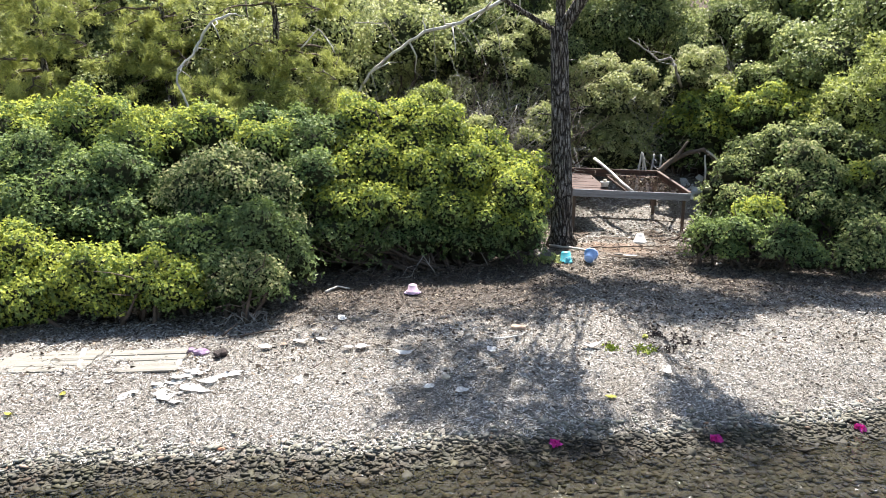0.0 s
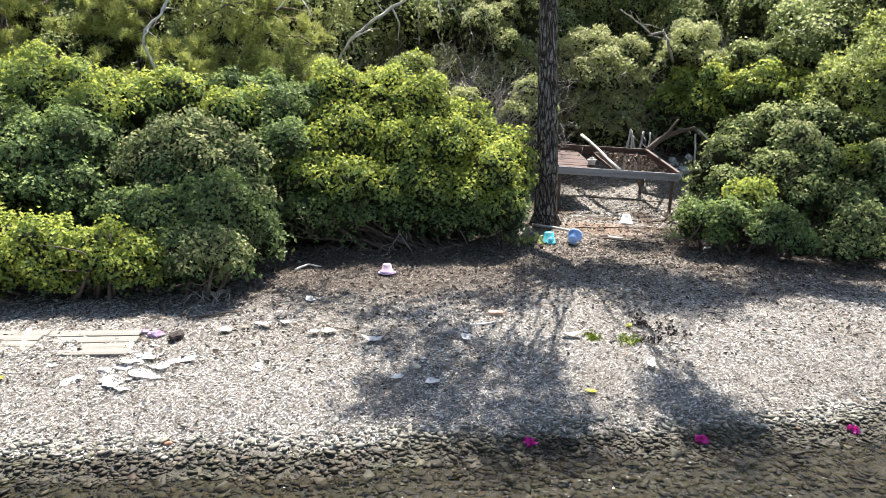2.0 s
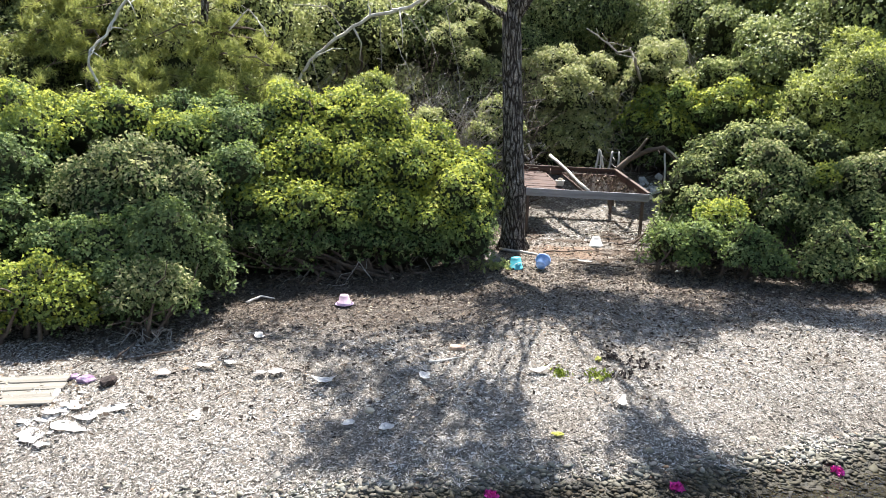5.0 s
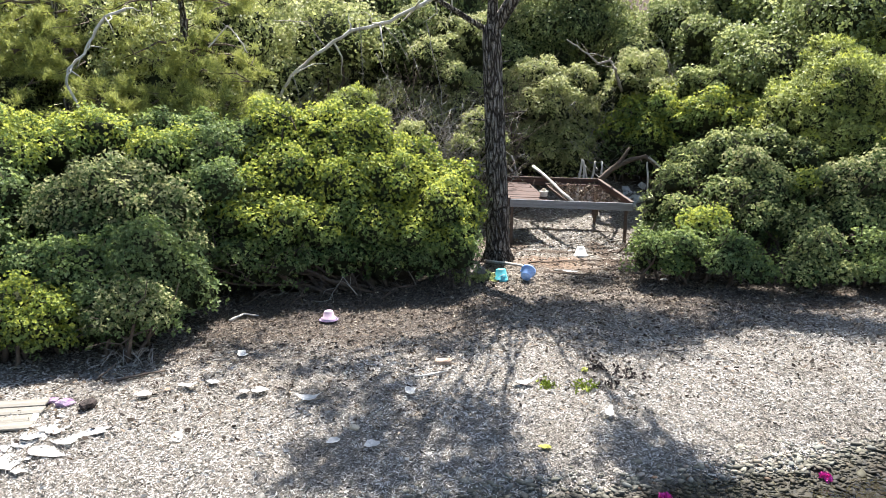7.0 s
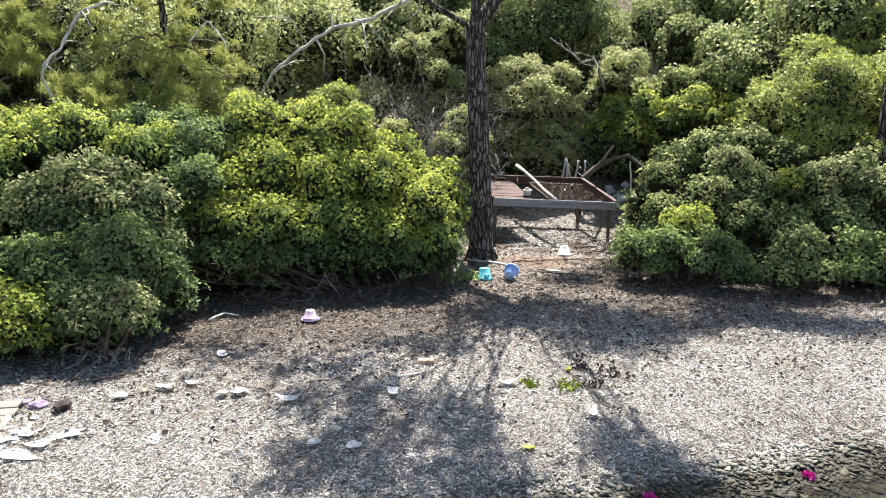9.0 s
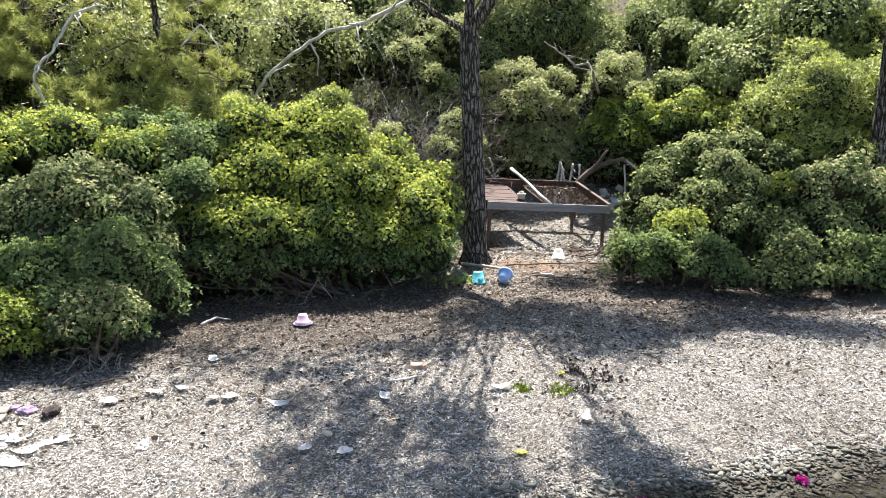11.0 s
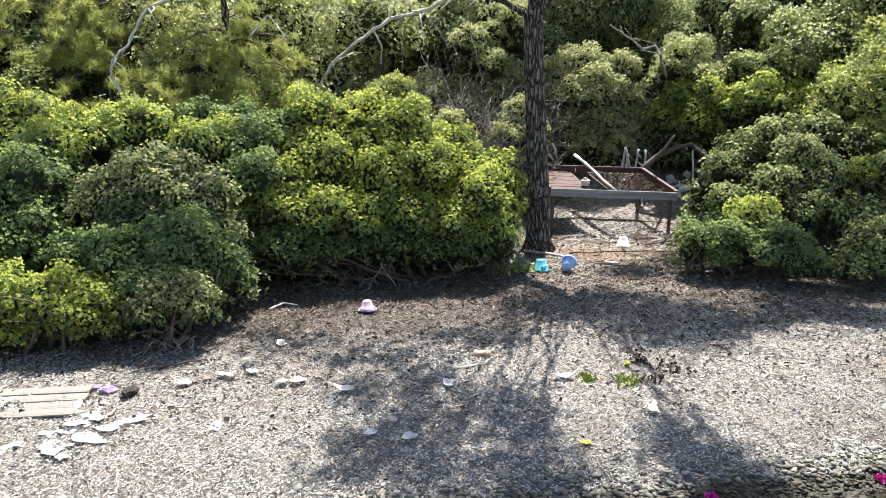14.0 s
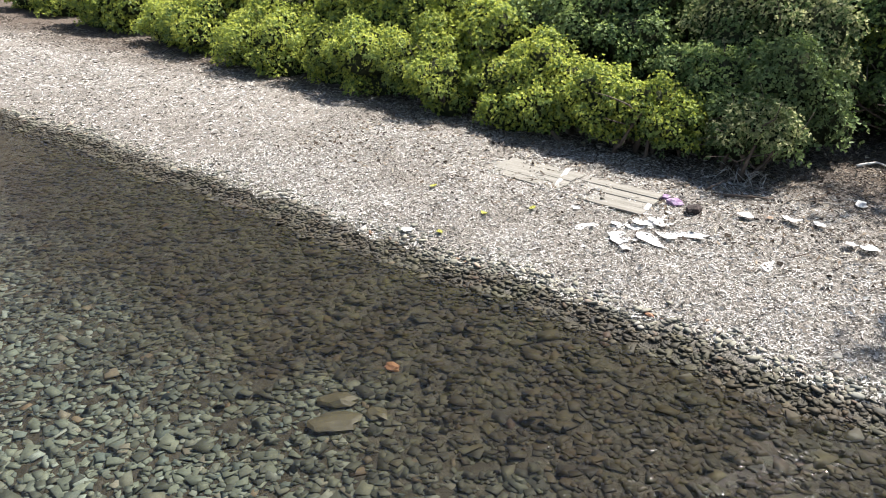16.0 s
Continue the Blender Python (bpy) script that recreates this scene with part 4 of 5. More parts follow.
def scrap(at, w, l, mat, label, seed, category="litter", tilt=(4, 3), lift=0.015, name="scrap", group="beach litter", thick=0.008, curl=0.3):
    ob = new(name, from_bm(name, scrap_bm(w, l, seed, thick, curl), MAT[mat]))
    ob.matrix_basis = Matrix.Translation(on(at[0], at[1], lift)) @ R("Z", seed * 61) @ R("X", tilt[0]) @ R("Y", tilt[1])
    return tagged(ob, label, category, group)


stone("rock", on(1.55, 10.6), (0.34, 0.24, 0.22), "rock", "pale rough rock at the foot of the pine", 3)
rub = random.Random(3)
for k in range(44):
    x, y, w = 5.42 + rub.gauss(0, 0.2), 15.7 + rub.gauss(0, 0.3), rub.choice((0.06, 0.08, 0.11, 0.15, 0.2))
    bit = new("rock", from_bm("rock", stone_bm((w, w * 0.75, w * 0.7), 5 + k, 1, 0.5), MAT["paper"]))
    bit.matrix_basis = Matrix.Translation(on(x, y, w * 0.2 + 0.08 * rub.random())) @ R("Z", 40 * k) @ R("X", 31 * k)
    tagged(bit, "white broken rock behind the table", "stone", "white rubble")

bl_ = new("block", from_bm("block", board((0.17, 0.09, 0.055), 0.008), MAT["brick"]))
bl_.matrix_basis = Matrix.Translation(on(0.95, 6.36, 0.03)) @ R("Z", -6)
tagged(bl_, "worn buff block lying on the seagrass wrack", "block", "beach litter")

W_ = "white crumpled scrap of waste on the bleached wrack"
for k, (x, y, w, l) in enumerate(((-1.02, 5.63, 0.10, 0.10), (-0.86, 5.66, 0.12, 0.14), (-1.61, 5.75, 0.17, 0.10), (-1.96, 5.54, 0.14, 0.11), (-1.3, 6.68, 0.15, 0.09),
                                  (-0.36, 5.48, 0.20, 0.09), (0.30, 4.74, 0.13, 0.12), (-0.02, 4.75, 0.09, 0.11), (1.77, 5.80, 0.22, 0.10), (2.48, 5.2, 0.17, 0.07),
                                  (-1.39, 5.88, 0.13, 0.08), (0.62, 5.58, 0.10, 0.14), (4.41, 9.85, 0.13, 0.10), (3.1, 10.65, 0.24, 0.10))):
    scrap((x, y), w * 1.25, l * 1.25, "paper", W_, k + 1, tilt=(5 * (k % 3) - 4, 6 - 4 * (k % 4)), lift=0.03, thick=0.014, curl=(0.5, 0.15, 0.8)[k % 3])
torn = random.Random(8)
for k in range(26):
    x, y = torn.gauss(-2.68, 0.24), torn.gauss(4.70, 0.2)
    w = torn.choice((0.05, 0.07, 0.10, 0.15, 0.22))
    scrap((x, y), w, w * torn.uniform(1.0, 1.9), "paper", "white torn sheet of waste pressed into the beach", k + 31, lift=0.006, tilt=(torn.uniform(-1.5, 1.5) + 6, torn.uniform(-1.5, 1.5)), thick=0.003, curl=torn.choice((0.0, 0.03, 0.08)))
for k, (x, y, w, l) in enumerate(((-1.4, 4.84, 0.1, 0.24), (-3.12, 5.0, 0.1, 0.2), (-3.4, 4.75, 0.16, 0.1))):
    scrap((x, y), w, l, "paper", "white torn sheet of waste pressed into the beach", k + 71, lift=0.006, thick=0.003, curl=0.03)
scrap((-1.79, 5.69), 0.09, 0.06, "brick", "brown scrap on the wrack", 52, lift=0.02, thick=0.02)
stone("peel", on(0.13, 4.98), (0.09, 0.08, 0.06), "cream", "tan lump of food waste on the beach", 11, "food waste", "beach litter")
stone("peel", on(2.43, 6.1), (0.07, 0.06, 0.06), "yellow", "yellow lump of fruit peel on the wrack", 12, "food waste", "beach litter")
scrap((1.81, 4.72), 0.11, 0.07, "yellow", "yellow-green fruit peel on the beach", 53, name="peel", thick=0.01)
scrap((-4.42, 3.3), 0.13, 0.1, "paper", "white shell on the shore pebbles", 54, name="shell", thick=0.03, lift=0.03)
for k, (x, y) in enumerate(((-4.12, 3.48), (-4.0, 4.0), (-4.9, 4.1), (-3.7, 4.4))):
    scrap((x, y), 0.09, 0.07, "yellow", "yellow-green leaf scraps on the beach", 55 + k, name="peel", thick=0.005, curl=0.6)


def heap(name, at, r, count, mat, label, category, size=0.06, flat=0.45, group=""):
    """A loose heap of torn leaves or weed."""
    ob = thing(name, on(*at), label, category, group)
    tips = rng.normal(0, r * 0.5, (count, 3)) * [1, 1, flat]
    tips[:, 2] = np.abs(tips[:, 2]) + 0.015
    v, f = rosettes(tips, unit(rng.normal(0, 1, (count, 3)) * [1, 1, 0.4] + [0, 0, 0.4]), 5, size, size * 0.5, (0.5, 1.5), 0.02)
    part("leaves", mesh("leaves", v, f, MAT[mat]), ob)
    return ob


heap("greens", (1.98, 5.82), 0.11, 36, "moss", "small heap of thrown green salad leaves", "food waste", 0.035, 0.15, group="thrown greens")
heap("greens", (2.38, 5.74), 0.13, 46, "moss", "small heap of thrown green salad leaves", "food waste", 0.035, 0.15, group="thrown greens")
for x, y, r in ((2.73, 6.2, 0.15), (2.87, 5.97, 0.12), (2.62, 5.77, 0.12), (2.55, 6.15, 0.10)):
    heap("weed", (x, y), r * 1.2, 11, "darkstone", "dark clump of rotting weed on the beach", "seaweed", 0.045, 0.12, "weed clumps")
for x, y, r in ((1.19, 3.96, 0.05), (2.68, 4.12, 0.05), (4.12, 4.42, 0.045)):
    heap("petals", (x, y), r, 22, "pink", "bright pink petals washed up at the waterline", "petals", 0.04, 0.3, "pink petals")
stone("cloth", on(-2.66, 5.43), (0.16, 0.12, 0.08), "purple", "crumpled purple and white cloth beside the planks", 35, "cloth")
stone("cloth", on(-2.83, 5.5), (0.12, 0.10, 0.05), "purple", "small purple rag beside the planks", 36, "cloth")
stone("lump", on(-2.42, 5.36), (0.18, 0.14, 0.12), "darkstone", "dark brown lump beside the purple cloth", 21, "lump")
stone("pebble_large", on(-1.8, 3.66), (0.08, 0.06, 0.04), "orange", "orange-red stone among the shore pebbles", 23)

# stones under water
stone("sea_stone", on(-2.93, 1.33), (0.34, 0.17, 0.08), "seastone", "flat olive stone on the sea bed", 24, turn=46)
stone("sea_stone", on(-2.74, 1.19), (0.42, 0.2, 0.07), "seastone", "flat olive stone on the sea bed", 25, turn=50)
stone("sea_stone", on(-2.59, 1.44), (0.17, 0.14, 0.06), "seastone", "pale broken stone on the sea bed", 26, turn=20)
stone("sea_stone", on(-2.92, 1.85), (0.13, 0.1, 0.06), "orange", "orange stone on the sea bed", 27)


# weathered planks lying on the beach
def planks():
    ob = thing("pallet", on(-3.9, 5.4, 0.0), "bleached wooden planks half sunk in the wrack", "planks")
    o = ob.matrix_basis.translation
    lie = radians(4)
    for k in range(4):
        for lo, hi in ((-1.02, 0.0), (0.03, 0.98)):
            lo, hi = lo + random.uniform(-0.1, 0.06), hi + random.uniform(-0.02, 0.03)
            mid, off = (lo + hi) / 2, -0.2 + 0.128 * k
            c = on(-3.78 + mid * math.cos(lie) - off * math.sin(lie), 5.16 + mid * math.sin(lie) + off * math.cos(lie), 0.008)
            p = part("plank", from_bm("plank", board((hi - lo, 0.126, 0.022), 0.004), MAT["paleplank"]), ob)
            p.matrix_basis = Matrix.Translation(c - o) @ R("Z", 4 + random.uniform(-0.8, 0.8)) @ R("Y", -1.0 + random.uniform(-0.8, 0.8)) @ R("X", 8)
    for u, tilt in ((-3.94, 22), (-2.82, 14)):
        p = part("batten", from_bm("batten", board((0.05, 0.46, 0.018), 0.004), MAT["paper"]), ob, "whitish cross batten")
        p.matrix_basis = Matrix.Translation(on(u, 5.2, 0.024) - o) @ R("Z", tilt) @ R("X", 8)
    return ob


planks()

# sticks on the ground
stick("stick", [on(-2.42, 6.0, 0.02), on(-2.2, 6.12, 0.03), on(-2.02, 6.28, 0.025)], 0.017, 0.008, "twig", "brown stick lying on the beach", "stick", "loose sticks", 4, 0.12)
stick("stick", [on(-2.62, 5.98, 0.02), on(-2.5, 6.2, 0.12)], 0.014, 0.006, "twig", "broken brown stick on the beach", "stick", "loose sticks", 2, 0.1)
stick("stick", [on(-1.82, 8.05, 0.03), on(-1.68, 8.25, 0.07), on(-1.5, 8.3, 0.02)], 0.018, 0.01, "deadwood", "pale bent stick under the bush", "stick", "loose sticks")
stick("stick", [on(1.75, 11.45, 0.03), on(2.2, 11.05, 0.06), on(2.5, 10.8, 0.03)], 0.03, 0.014, "deadwood", "pale root-like stick at the foot of the pine", "stick", "loose sticks", 5, 0.15)
stick("stick", [on(2.5, 11.3, 0.02), on(3.1, 11.35, 0.03), on(3.9, 11.5, 0.02)], 0.016, 0.008, "twig", "thin brown stick on the needle litter", "stick", "loose sticks", 3, 0.2)
stick("stick", [on(0.65, 5.95, 0.02), on(1.0, 6.1, 0.03)], 0.012, 0.006, "deadwood", "thin pale stick on the wrack", "stick", "loose sticks")
for k in range(9):
    x, y, l = random.uniform(2.2, 4.6), random.uniform(10.6, 14.2), random.uniform(0.4, 1.1)
    tilt = random.uniform(-0.5, 0.5)
    stick("stick", [on(x, y, 0.015), on(x + l * 0.5, y + l * 0.5 * tilt, 0.035), on(x + l, y + l * tilt, 0.015)], 0.013, 0.006, "twig" if k % 3 else "grey_twig", "thin bare stick on the litter of the clearing", "stick", "loose sticks", 3, 0.18)
for k in range(24):
    x, y = random.uniform(-1.9, 1.55), random.uniform(8.7, 10.3)
    a = random.uniform(0, 6.28)
    l = random.uniform(0.3, 0.8)
    m = on(x + l * 0.5 * math.cos(a), y + l * 0.3 * math.sin(a), random.uniform(0.06, 0.4))
    e = on(x + l * math.cos(a), y + l * 0.6 * math.sin(a), random.uniform(0.02, 0.4))
    stick("dead_branch", [on(x, y, 0.02), m, e], 0.009, 0.003, "twig" if k % 5 else "grey_twig", "bare tangled branch lying under the bush", "branch", "branches under the bush", 6, 0.3, 5)
heap("weeds", (1.62, 9.95), 0.22, 46, "grey", "sparse grey-green weeds beside the pale rock", "plant", 0.06, 0.5)
heap("weeds", (1.3, 10.1), 0.2, 40, "grey", "sparse grey-green weeds beside the pale rock", "plant", 0.06, 0.5)
for k in range(5):
    x, y = -2.75 + 0.11 * k, 6.5 + 0.04 * (k % 2)
    stick("dead_branch", [on(x, y + 0.25, 0.1), on(x + 0.06, y + 0.05, 0.16), on(x + 0.12 * (k % 3), y - 0.12, 0.03)], 0.009, 0.004, "grey_twig", "bare grey twigs hanging from the low bush", "branch", "bare twigs of the low bush", 7, 0.16, 5)

# ---- bushes of the shore ----
bush("low lentisk bush with bright yellow-green tips at the beach edge", (-3.7, 6.6),
     [(-3.76, 6.6, 1.1, 0.39), (-3.45, 6.35, 0.87, 0.29), (-3.95, 6.4, 0.97, 0.31), (-3.32, 6.6, 1.02, 0.27)], "young", 0.105, (0.037, 0.020), skirt=True)
bush("low lentisk bush with bright yellow-green tips at the beach edge", (-5.2, 6.5),
     [(-6.23, 6.5, 1.0, 0.51), (-5.46, 6.7, 1.19, 0.44), (-5.19, 6.3, 0.83, 0.36), (-4.43, 6.5, 1.13, 0.4), (-5.83, 6.2, 0.72, 0.33), (-4.3, 6.25, 0.82, 0.32)], "young", 0.105, (0.037, 0.020), skirt=True)
bush("green lentisk bush at the beach edge", (-6.9, 7.0),
     [(-6.52, 7.0, 1.47, 0.46), (-6.95, 7.0, 1.58, 0.45), (-7.32, 6.8, 1.33, 0.6)], "young", 0.12, (0.045, 0.022), skirt=True)
bush("rounded dark green lentisk bush", (-2.9, 7.3),
     [(-3.22, 7.2, 1.39, 0.5), (-3.77, 7.2, 1.34, 0.4), (-2.63, 7.4, 1.37, 0.5), (-2.88, 6.9, 1.04, 0.41), (-2.22, 7.5, 1.22, 0.36)], "lentisk", 0.115, (0.040, 0.022), 8, skirt=True)
bush("small lentisk bush with pale yellow tips over bare twigs", (-2.5, 6.85),
     [(-2.48, 6.75, 1.09, 0.32), (-2.28, 6.75, 0.93, 0.25), (-2.68, 6.6, 0.84, 0.24)], "pale", 0.1, (0.037, 0.020), stems=9)
bush("rounded lentisk bush topped with pale flowering shoots", (-3.2, 8.3),
     [(-3.17, 8.2, 2.07, 0.66), (-3.79, 8.1, 2.0, 0.54), (-2.6, 8.3, 2.03, 0.54), (-3.33, 8.4, 2.32, 0.43), (-2.58, 8.1, 1.59, 0.46), (-3.47, 7.9, 1.64, 0.46)], "pale", 0.12, (0.040, 0.022), 8)
bush("dense dark green lentisk bush", (-5.6, 8.0),
     [(-5.48, 8.0, 1.9, 0.76), (-6.58, 8.0, 1.96, 0.77), (-4.79, 8.2, 2.09, 0.6), (-6.35, 8.5, 2.38, 0.67), (-7.47, 8.2, 2.27, 0.67), (-4.61, 7.7, 1.64, 0.5),
      (-5.52, 7.5, 1.53, 0.46), (-6.31, 7.4, 1.61, 0.42)], "lentisk", 0.13, (0.044, 0.024))
bush("green lentisk bush on the slope behind the shore bushes", (-5.6, 9.5),
     [(-5.85, 9.4, 2.85, 0.71), (-4.77, 9.4, 2.81, 0.66), (-7.17, 9.4, 2.86, 0.73), (-3.84, 9.4, 2.68, 0.52), (-8.38, 9.3, 2.77, 0.74), (-9.33, 9.0, 2.56, 0.83),
      (-4.94, 8.8, 2.41, 0.55), (-6.78, 9.9, 3.03, 0.57), (-3.1, 9.6, 2.62, 0.52)], "mixed", 0.135, (0.044, 0.024))
bush("dark green lentisk bush between its neighbours", (-2.6, 10.2),
     [(-2.41, 10.0, 2.43, 0.51), (-2.87, 10.3, 2.73, 0.44), (-3.46, 10.6, 2.86, 0.42), (-2.07, 10.3, 2.64, 0.4), (-2.3, 9.3, 2.06, 0.5)], "lentisk", 0.13, (0.044, 0.024))
bush("large bright green lentisk bush beside the pine", (-0.3, 10.0),
     [(-1.54, 10.6, 2.81, 0.5), (-0.91, 10.7, 2.85, 0.45), (-0.16, 10.5, 2.63, 0.49), (0.54, 10.4, 2.32, 0.45), (1.1, 10.3, 2.05, 0.41), (1.4, 10.2, 1.76, 0.32),
      (-1.8, 10.1, 2.52, 0.46), (-1.88, 9.7, 1.94, 0.56), (-1.22, 9.9, 2.23, 0.6), (-0.52, 9.9, 2.19, 0.6), (0.2, 9.8, 1.96, 0.54), (0.87, 9.8, 1.63, 0.5),
      (1.36, 9.9, 1.42, 0.35)], "young", 0.125, (0.041, 0.022), 8, stems=14)
bush("green lentisk bush below the brighter one", (-0.4, 9.7),
     [(-2.11, 9.2, 1.48, 0.49), (-1.49, 9.3, 1.53, 0.52), (-0.83, 9.4, 1.53, 0.51), (-0.12, 9.4, 1.46, 0.51), (0.56, 9.5, 1.3, 0.47), (1.17, 9.6, 1.13, 0.41)], "mixed", 0.12, (0.041, 0.022), 8, stems=8)
bush("dark green lower boughs of lentisk over bare stems", (-0.5, 9.6),
     [(-2.42, 8.8, 1.2, 0.45), (-1.89, 9.0, 1.06, 0.37), (-1.26, 9.2, 1.04, 0.37), (-0.6, 9.3, 1.05, 0.37), (0.05, 9.4, 1.05, 0.37), (0.69, 9.5, 0.93, 0.33)], "lentisk", 0.12, (0.041, 0.022), 8, stems=12)
bush("small soft bright shrub behind the lentisk", (-0.35, 11.2),
     [(-0.39, 11.2, 3.22, 0.37), (-0.65, 11.0, 3.08, 0.32), (-0.15, 11.0, 2.9, 0.32)], "feather", 0.11, (0.06, 0.012))
for k, (x, w) in enumerate(((-7.3, 1.0), (-9.2, 1.25), (-11.6, 1.35), (-14.6, 1.6), (-18.5, 1.9), (-23.0, 2.2))):
    bush("low lentisk bush with bright yellow-green tips at the beach edge", (x, 6.4),
         [(x + 0.35, 6.15, 1.0, 0.5 * w), (x - 0.55 * w, 6.2, 0.95, 0.55 * w), (x, 6.7, 1.35, 0.6 * w), (x - 0.3, 7.5, 1.75, 0.75 * w), (x + 0.7, 7.6, 1.7, 0.7 * w)],
         "young", 0.11 * w, (0.042 * w, 0.017 * w), 7, skirt=True)


bush("low lentisk bush with bright tips at the edge of the clearing", (4.4, 9.8),
     [(4.16, 9.75, 0.92, 0.30), (4.62, 9.6, 1.02, 0.31), (4.42, 9.5, 0.74, 0.22)], "fair", 0.11, (0.042, 0.022), 8, stems=6)
bush("dark green lentisk bush at the edge of the clearing", (5.4, 9.7),
     [(5.28, 9.45, 1.0, 0.36), (5.02, 9.3, 0.78, 0.22), (5.58, 9.25, 0.76, 0.27)], "lentisk", 0.12, (0.042, 0.022), 8, stems=6)
bush("green lentisk bush at the edge of the clearing", (6.4, 9.6),
     [(6.40, 9.25, 1.08, 0.44), (6.12, 9.05, 0.74, 0.25), (6.66, 9.0, 0.72, 0.28)], "greypale", 0.12, (0.042, 0.022), 8, stems=6)
bush("dark green lentisk bush at the edge of the clearing", (7.5, 9.5),
     [(7.32, 9.2, 0.98, 0.40), (7.88, 9.0, 1.05, 0.48), (7.08, 8.95, 0.68, 0.25), (7.58, 8.9, 0.68, 0.28)], "lentisk", 0.12, (0.042, 0.022), 8, stems=7)
bush("bright lentisk shoots at the edge of the clearing", (5.2, 10.2),
     [(5.2, 10.1, 1.37, 0.28), (4.92, 10.0, 1.3, 0.23), (6.89, 10.5, 1.88, 0.24)], "young", 0.11, (0.045, 0.022))
bush("green lentisk bush at the edge of the clearing", (6.2, 10.6),
     [(5.71, 10.6, 1.81, 0.46), (6.07, 10.3, 1.43, 0.43), (6.71, 10.1, 1.26, 0.46), (7.38, 10.1, 1.35, 0.49), (4.8, 10.6, 1.4, 0.33), (6.35, 10.7, 1.88, 0.39)], "greypale", 0.12, (0.041, 0.022), 8, joined=False)
bush("lentisk bush with pale flowering shoots beside the clearing", (7.4, 10.6),
     [(7.73, 10.4, 1.89, 0.53), (8.24, 10.3, 1.81, 0.52), (7.38, 10.5, 1.8, 0.41), (6.05, 10.9, 2.15, 0.39), (8.85, 10.3, 1.71, 0.54)], "pale", 0.12, (0.041, 0.022), 8, joined=False)
bush("dark evergreen shrub beside the clearing", (6.2, 12.0),
     [(5.14, 11.4, 1.83, 0.39), (5.47, 12.0, 2.23, 0.46), (6.09, 12.0, 2.33, 0.46), (6.81, 12.0, 2.32, 0.46), (7.35, 11.8, 2.17, 0.45)], "dark", 0.14, (0.044, 0.024))
bush("tall light green shrub with feathery leaves", (8.6, 12.5),
     [(7.8, 12.4, 2.91, 0.65), (8.62, 12.6, 3.27, 0.74), (9.17, 12.3, 2.95, 0.73), (8.04, 12.0, 2.46, 0.56), (8.67, 11.8, 2.31, 0.56), (7.54, 13.0, 3.07, 0.54),
      (9.8, 13.0, 3.69, 0.7), (8.79, 13.4, 3.93, 0.67), (10.12, 12.4, 3.15, 0.84),
      (10.0, 14.6, 4.58, 0.64), (9.39, 15.2, 4.71, 0.57), (10.47, 14.2, 4.65, 0.65), (9.49, 17.5, 5.35, 0.64), (8.84, 18.0, 5.49, 0.57), (10.77, 16.5, 5.41, 0.66)], "feather", 0.16, (0.075, 0.02))
bush("yellow-green shrub on the slope behind the clearing", (6.0, 15.8),
     [(5.89, 16.0, 3.04, 0.66), (5.23, 16.2, 2.52, 0.56), (6.43, 15.6, 2.91, 0.54), (6.98, 15.0, 2.84, 0.56), (7.57, 14.6, 2.9, 0.55), (5.93, 15.6, 2.4, 0.49)], "mixed", 0.16, (0.055, 0.028))
bush("rounded grey-green shrub on the slope", (5.7, 16.6),
     [(5.82, 16.6, 3.97, 0.62), (5.29, 16.3, 3.63, 0.45), (6.15, 16.3, 3.62, 0.45)], "grey", 0.16, (0.055, 0.028))
bush("grey-green evergreen shrub behind the table", (3.6, 16.8),
     [(3.78, 16.8, 3.13, 0.82), (4.23, 16.6, 2.52, 0.63), (3.48, 17.2, 3.81, 0.67), (4.32, 17.2, 3.67, 0.56), (3.06, 16.5, 2.33, 0.54), (3.66, 16.4, 2.13, 0.54),
      (3.02, 16.8, 3.0, 0.52), (4.45, 16.7, 2.99, 0.46), (2.36, 16.2, 2.02, 0.43), (4.17, 16.2, 1.91, 0.4), (2.7, 17.0, 3.67, 0.49)], "silver", 0.15, (0.055, 0.028))
# dark leaf kind stands in for shade from taller trees above
bush("evergreen shrub high on the slope, leaves darkened for tree shade", (7.8, 15.9),
     [(7.3, 15.6, 3.59, 0.56), (8.11, 15.4, 3.7, 0.58), (8.85, 15.4, 4.06, 0.6), (8.06, 17.0, 4.51, 0.63), (9.02, 17.0, 4.7, 0.66), (6.79, 16.0, 3.61, 0.44),
      (7.49, 17.4, 4.88, 0.56), (9.78, 16.6, 4.92, 0.62)], "dark", 0.18, (0.06, 0.028))
bush("grey-green evergreen shrub on the slope", (0.9, 16.0), [(0.9, 16.2, 2.6, 0.8), (1.5, 16.0, 2.0, 0.7), (0.5, 15.8, 1.7, 0.6), (1.7, 16.6, 3.2, 0.8), (0.1, 16.6, 3.3, 0.8), (1.6, 15.6, 1.4, 0.5)], "silver", 0.17)
bush("small green shrub at the edge of the clearing", (4.6, 11.9), [(4.75, 12.0, 0.72, 0.22), (4.9, 12.2, 0.8, 0.25)], "lentisk", 0.13, stems=4)

bush("grey-green shrub above the thicket of bare twigs", (0.6, 17.0), [(0.93, 16.6, 4.51, 0.56), (1.38, 16.2, 3.97, 0.44), (0.46, 17.4, 5.12, 0.58), (-0.45, 17.6, 5.01, 0.56), (2.01, 17.0, 4.87, 0.61), (-1.09, 17.0, 4.75, 0.46)], "grey", 0.15, (0.05, 0.02))
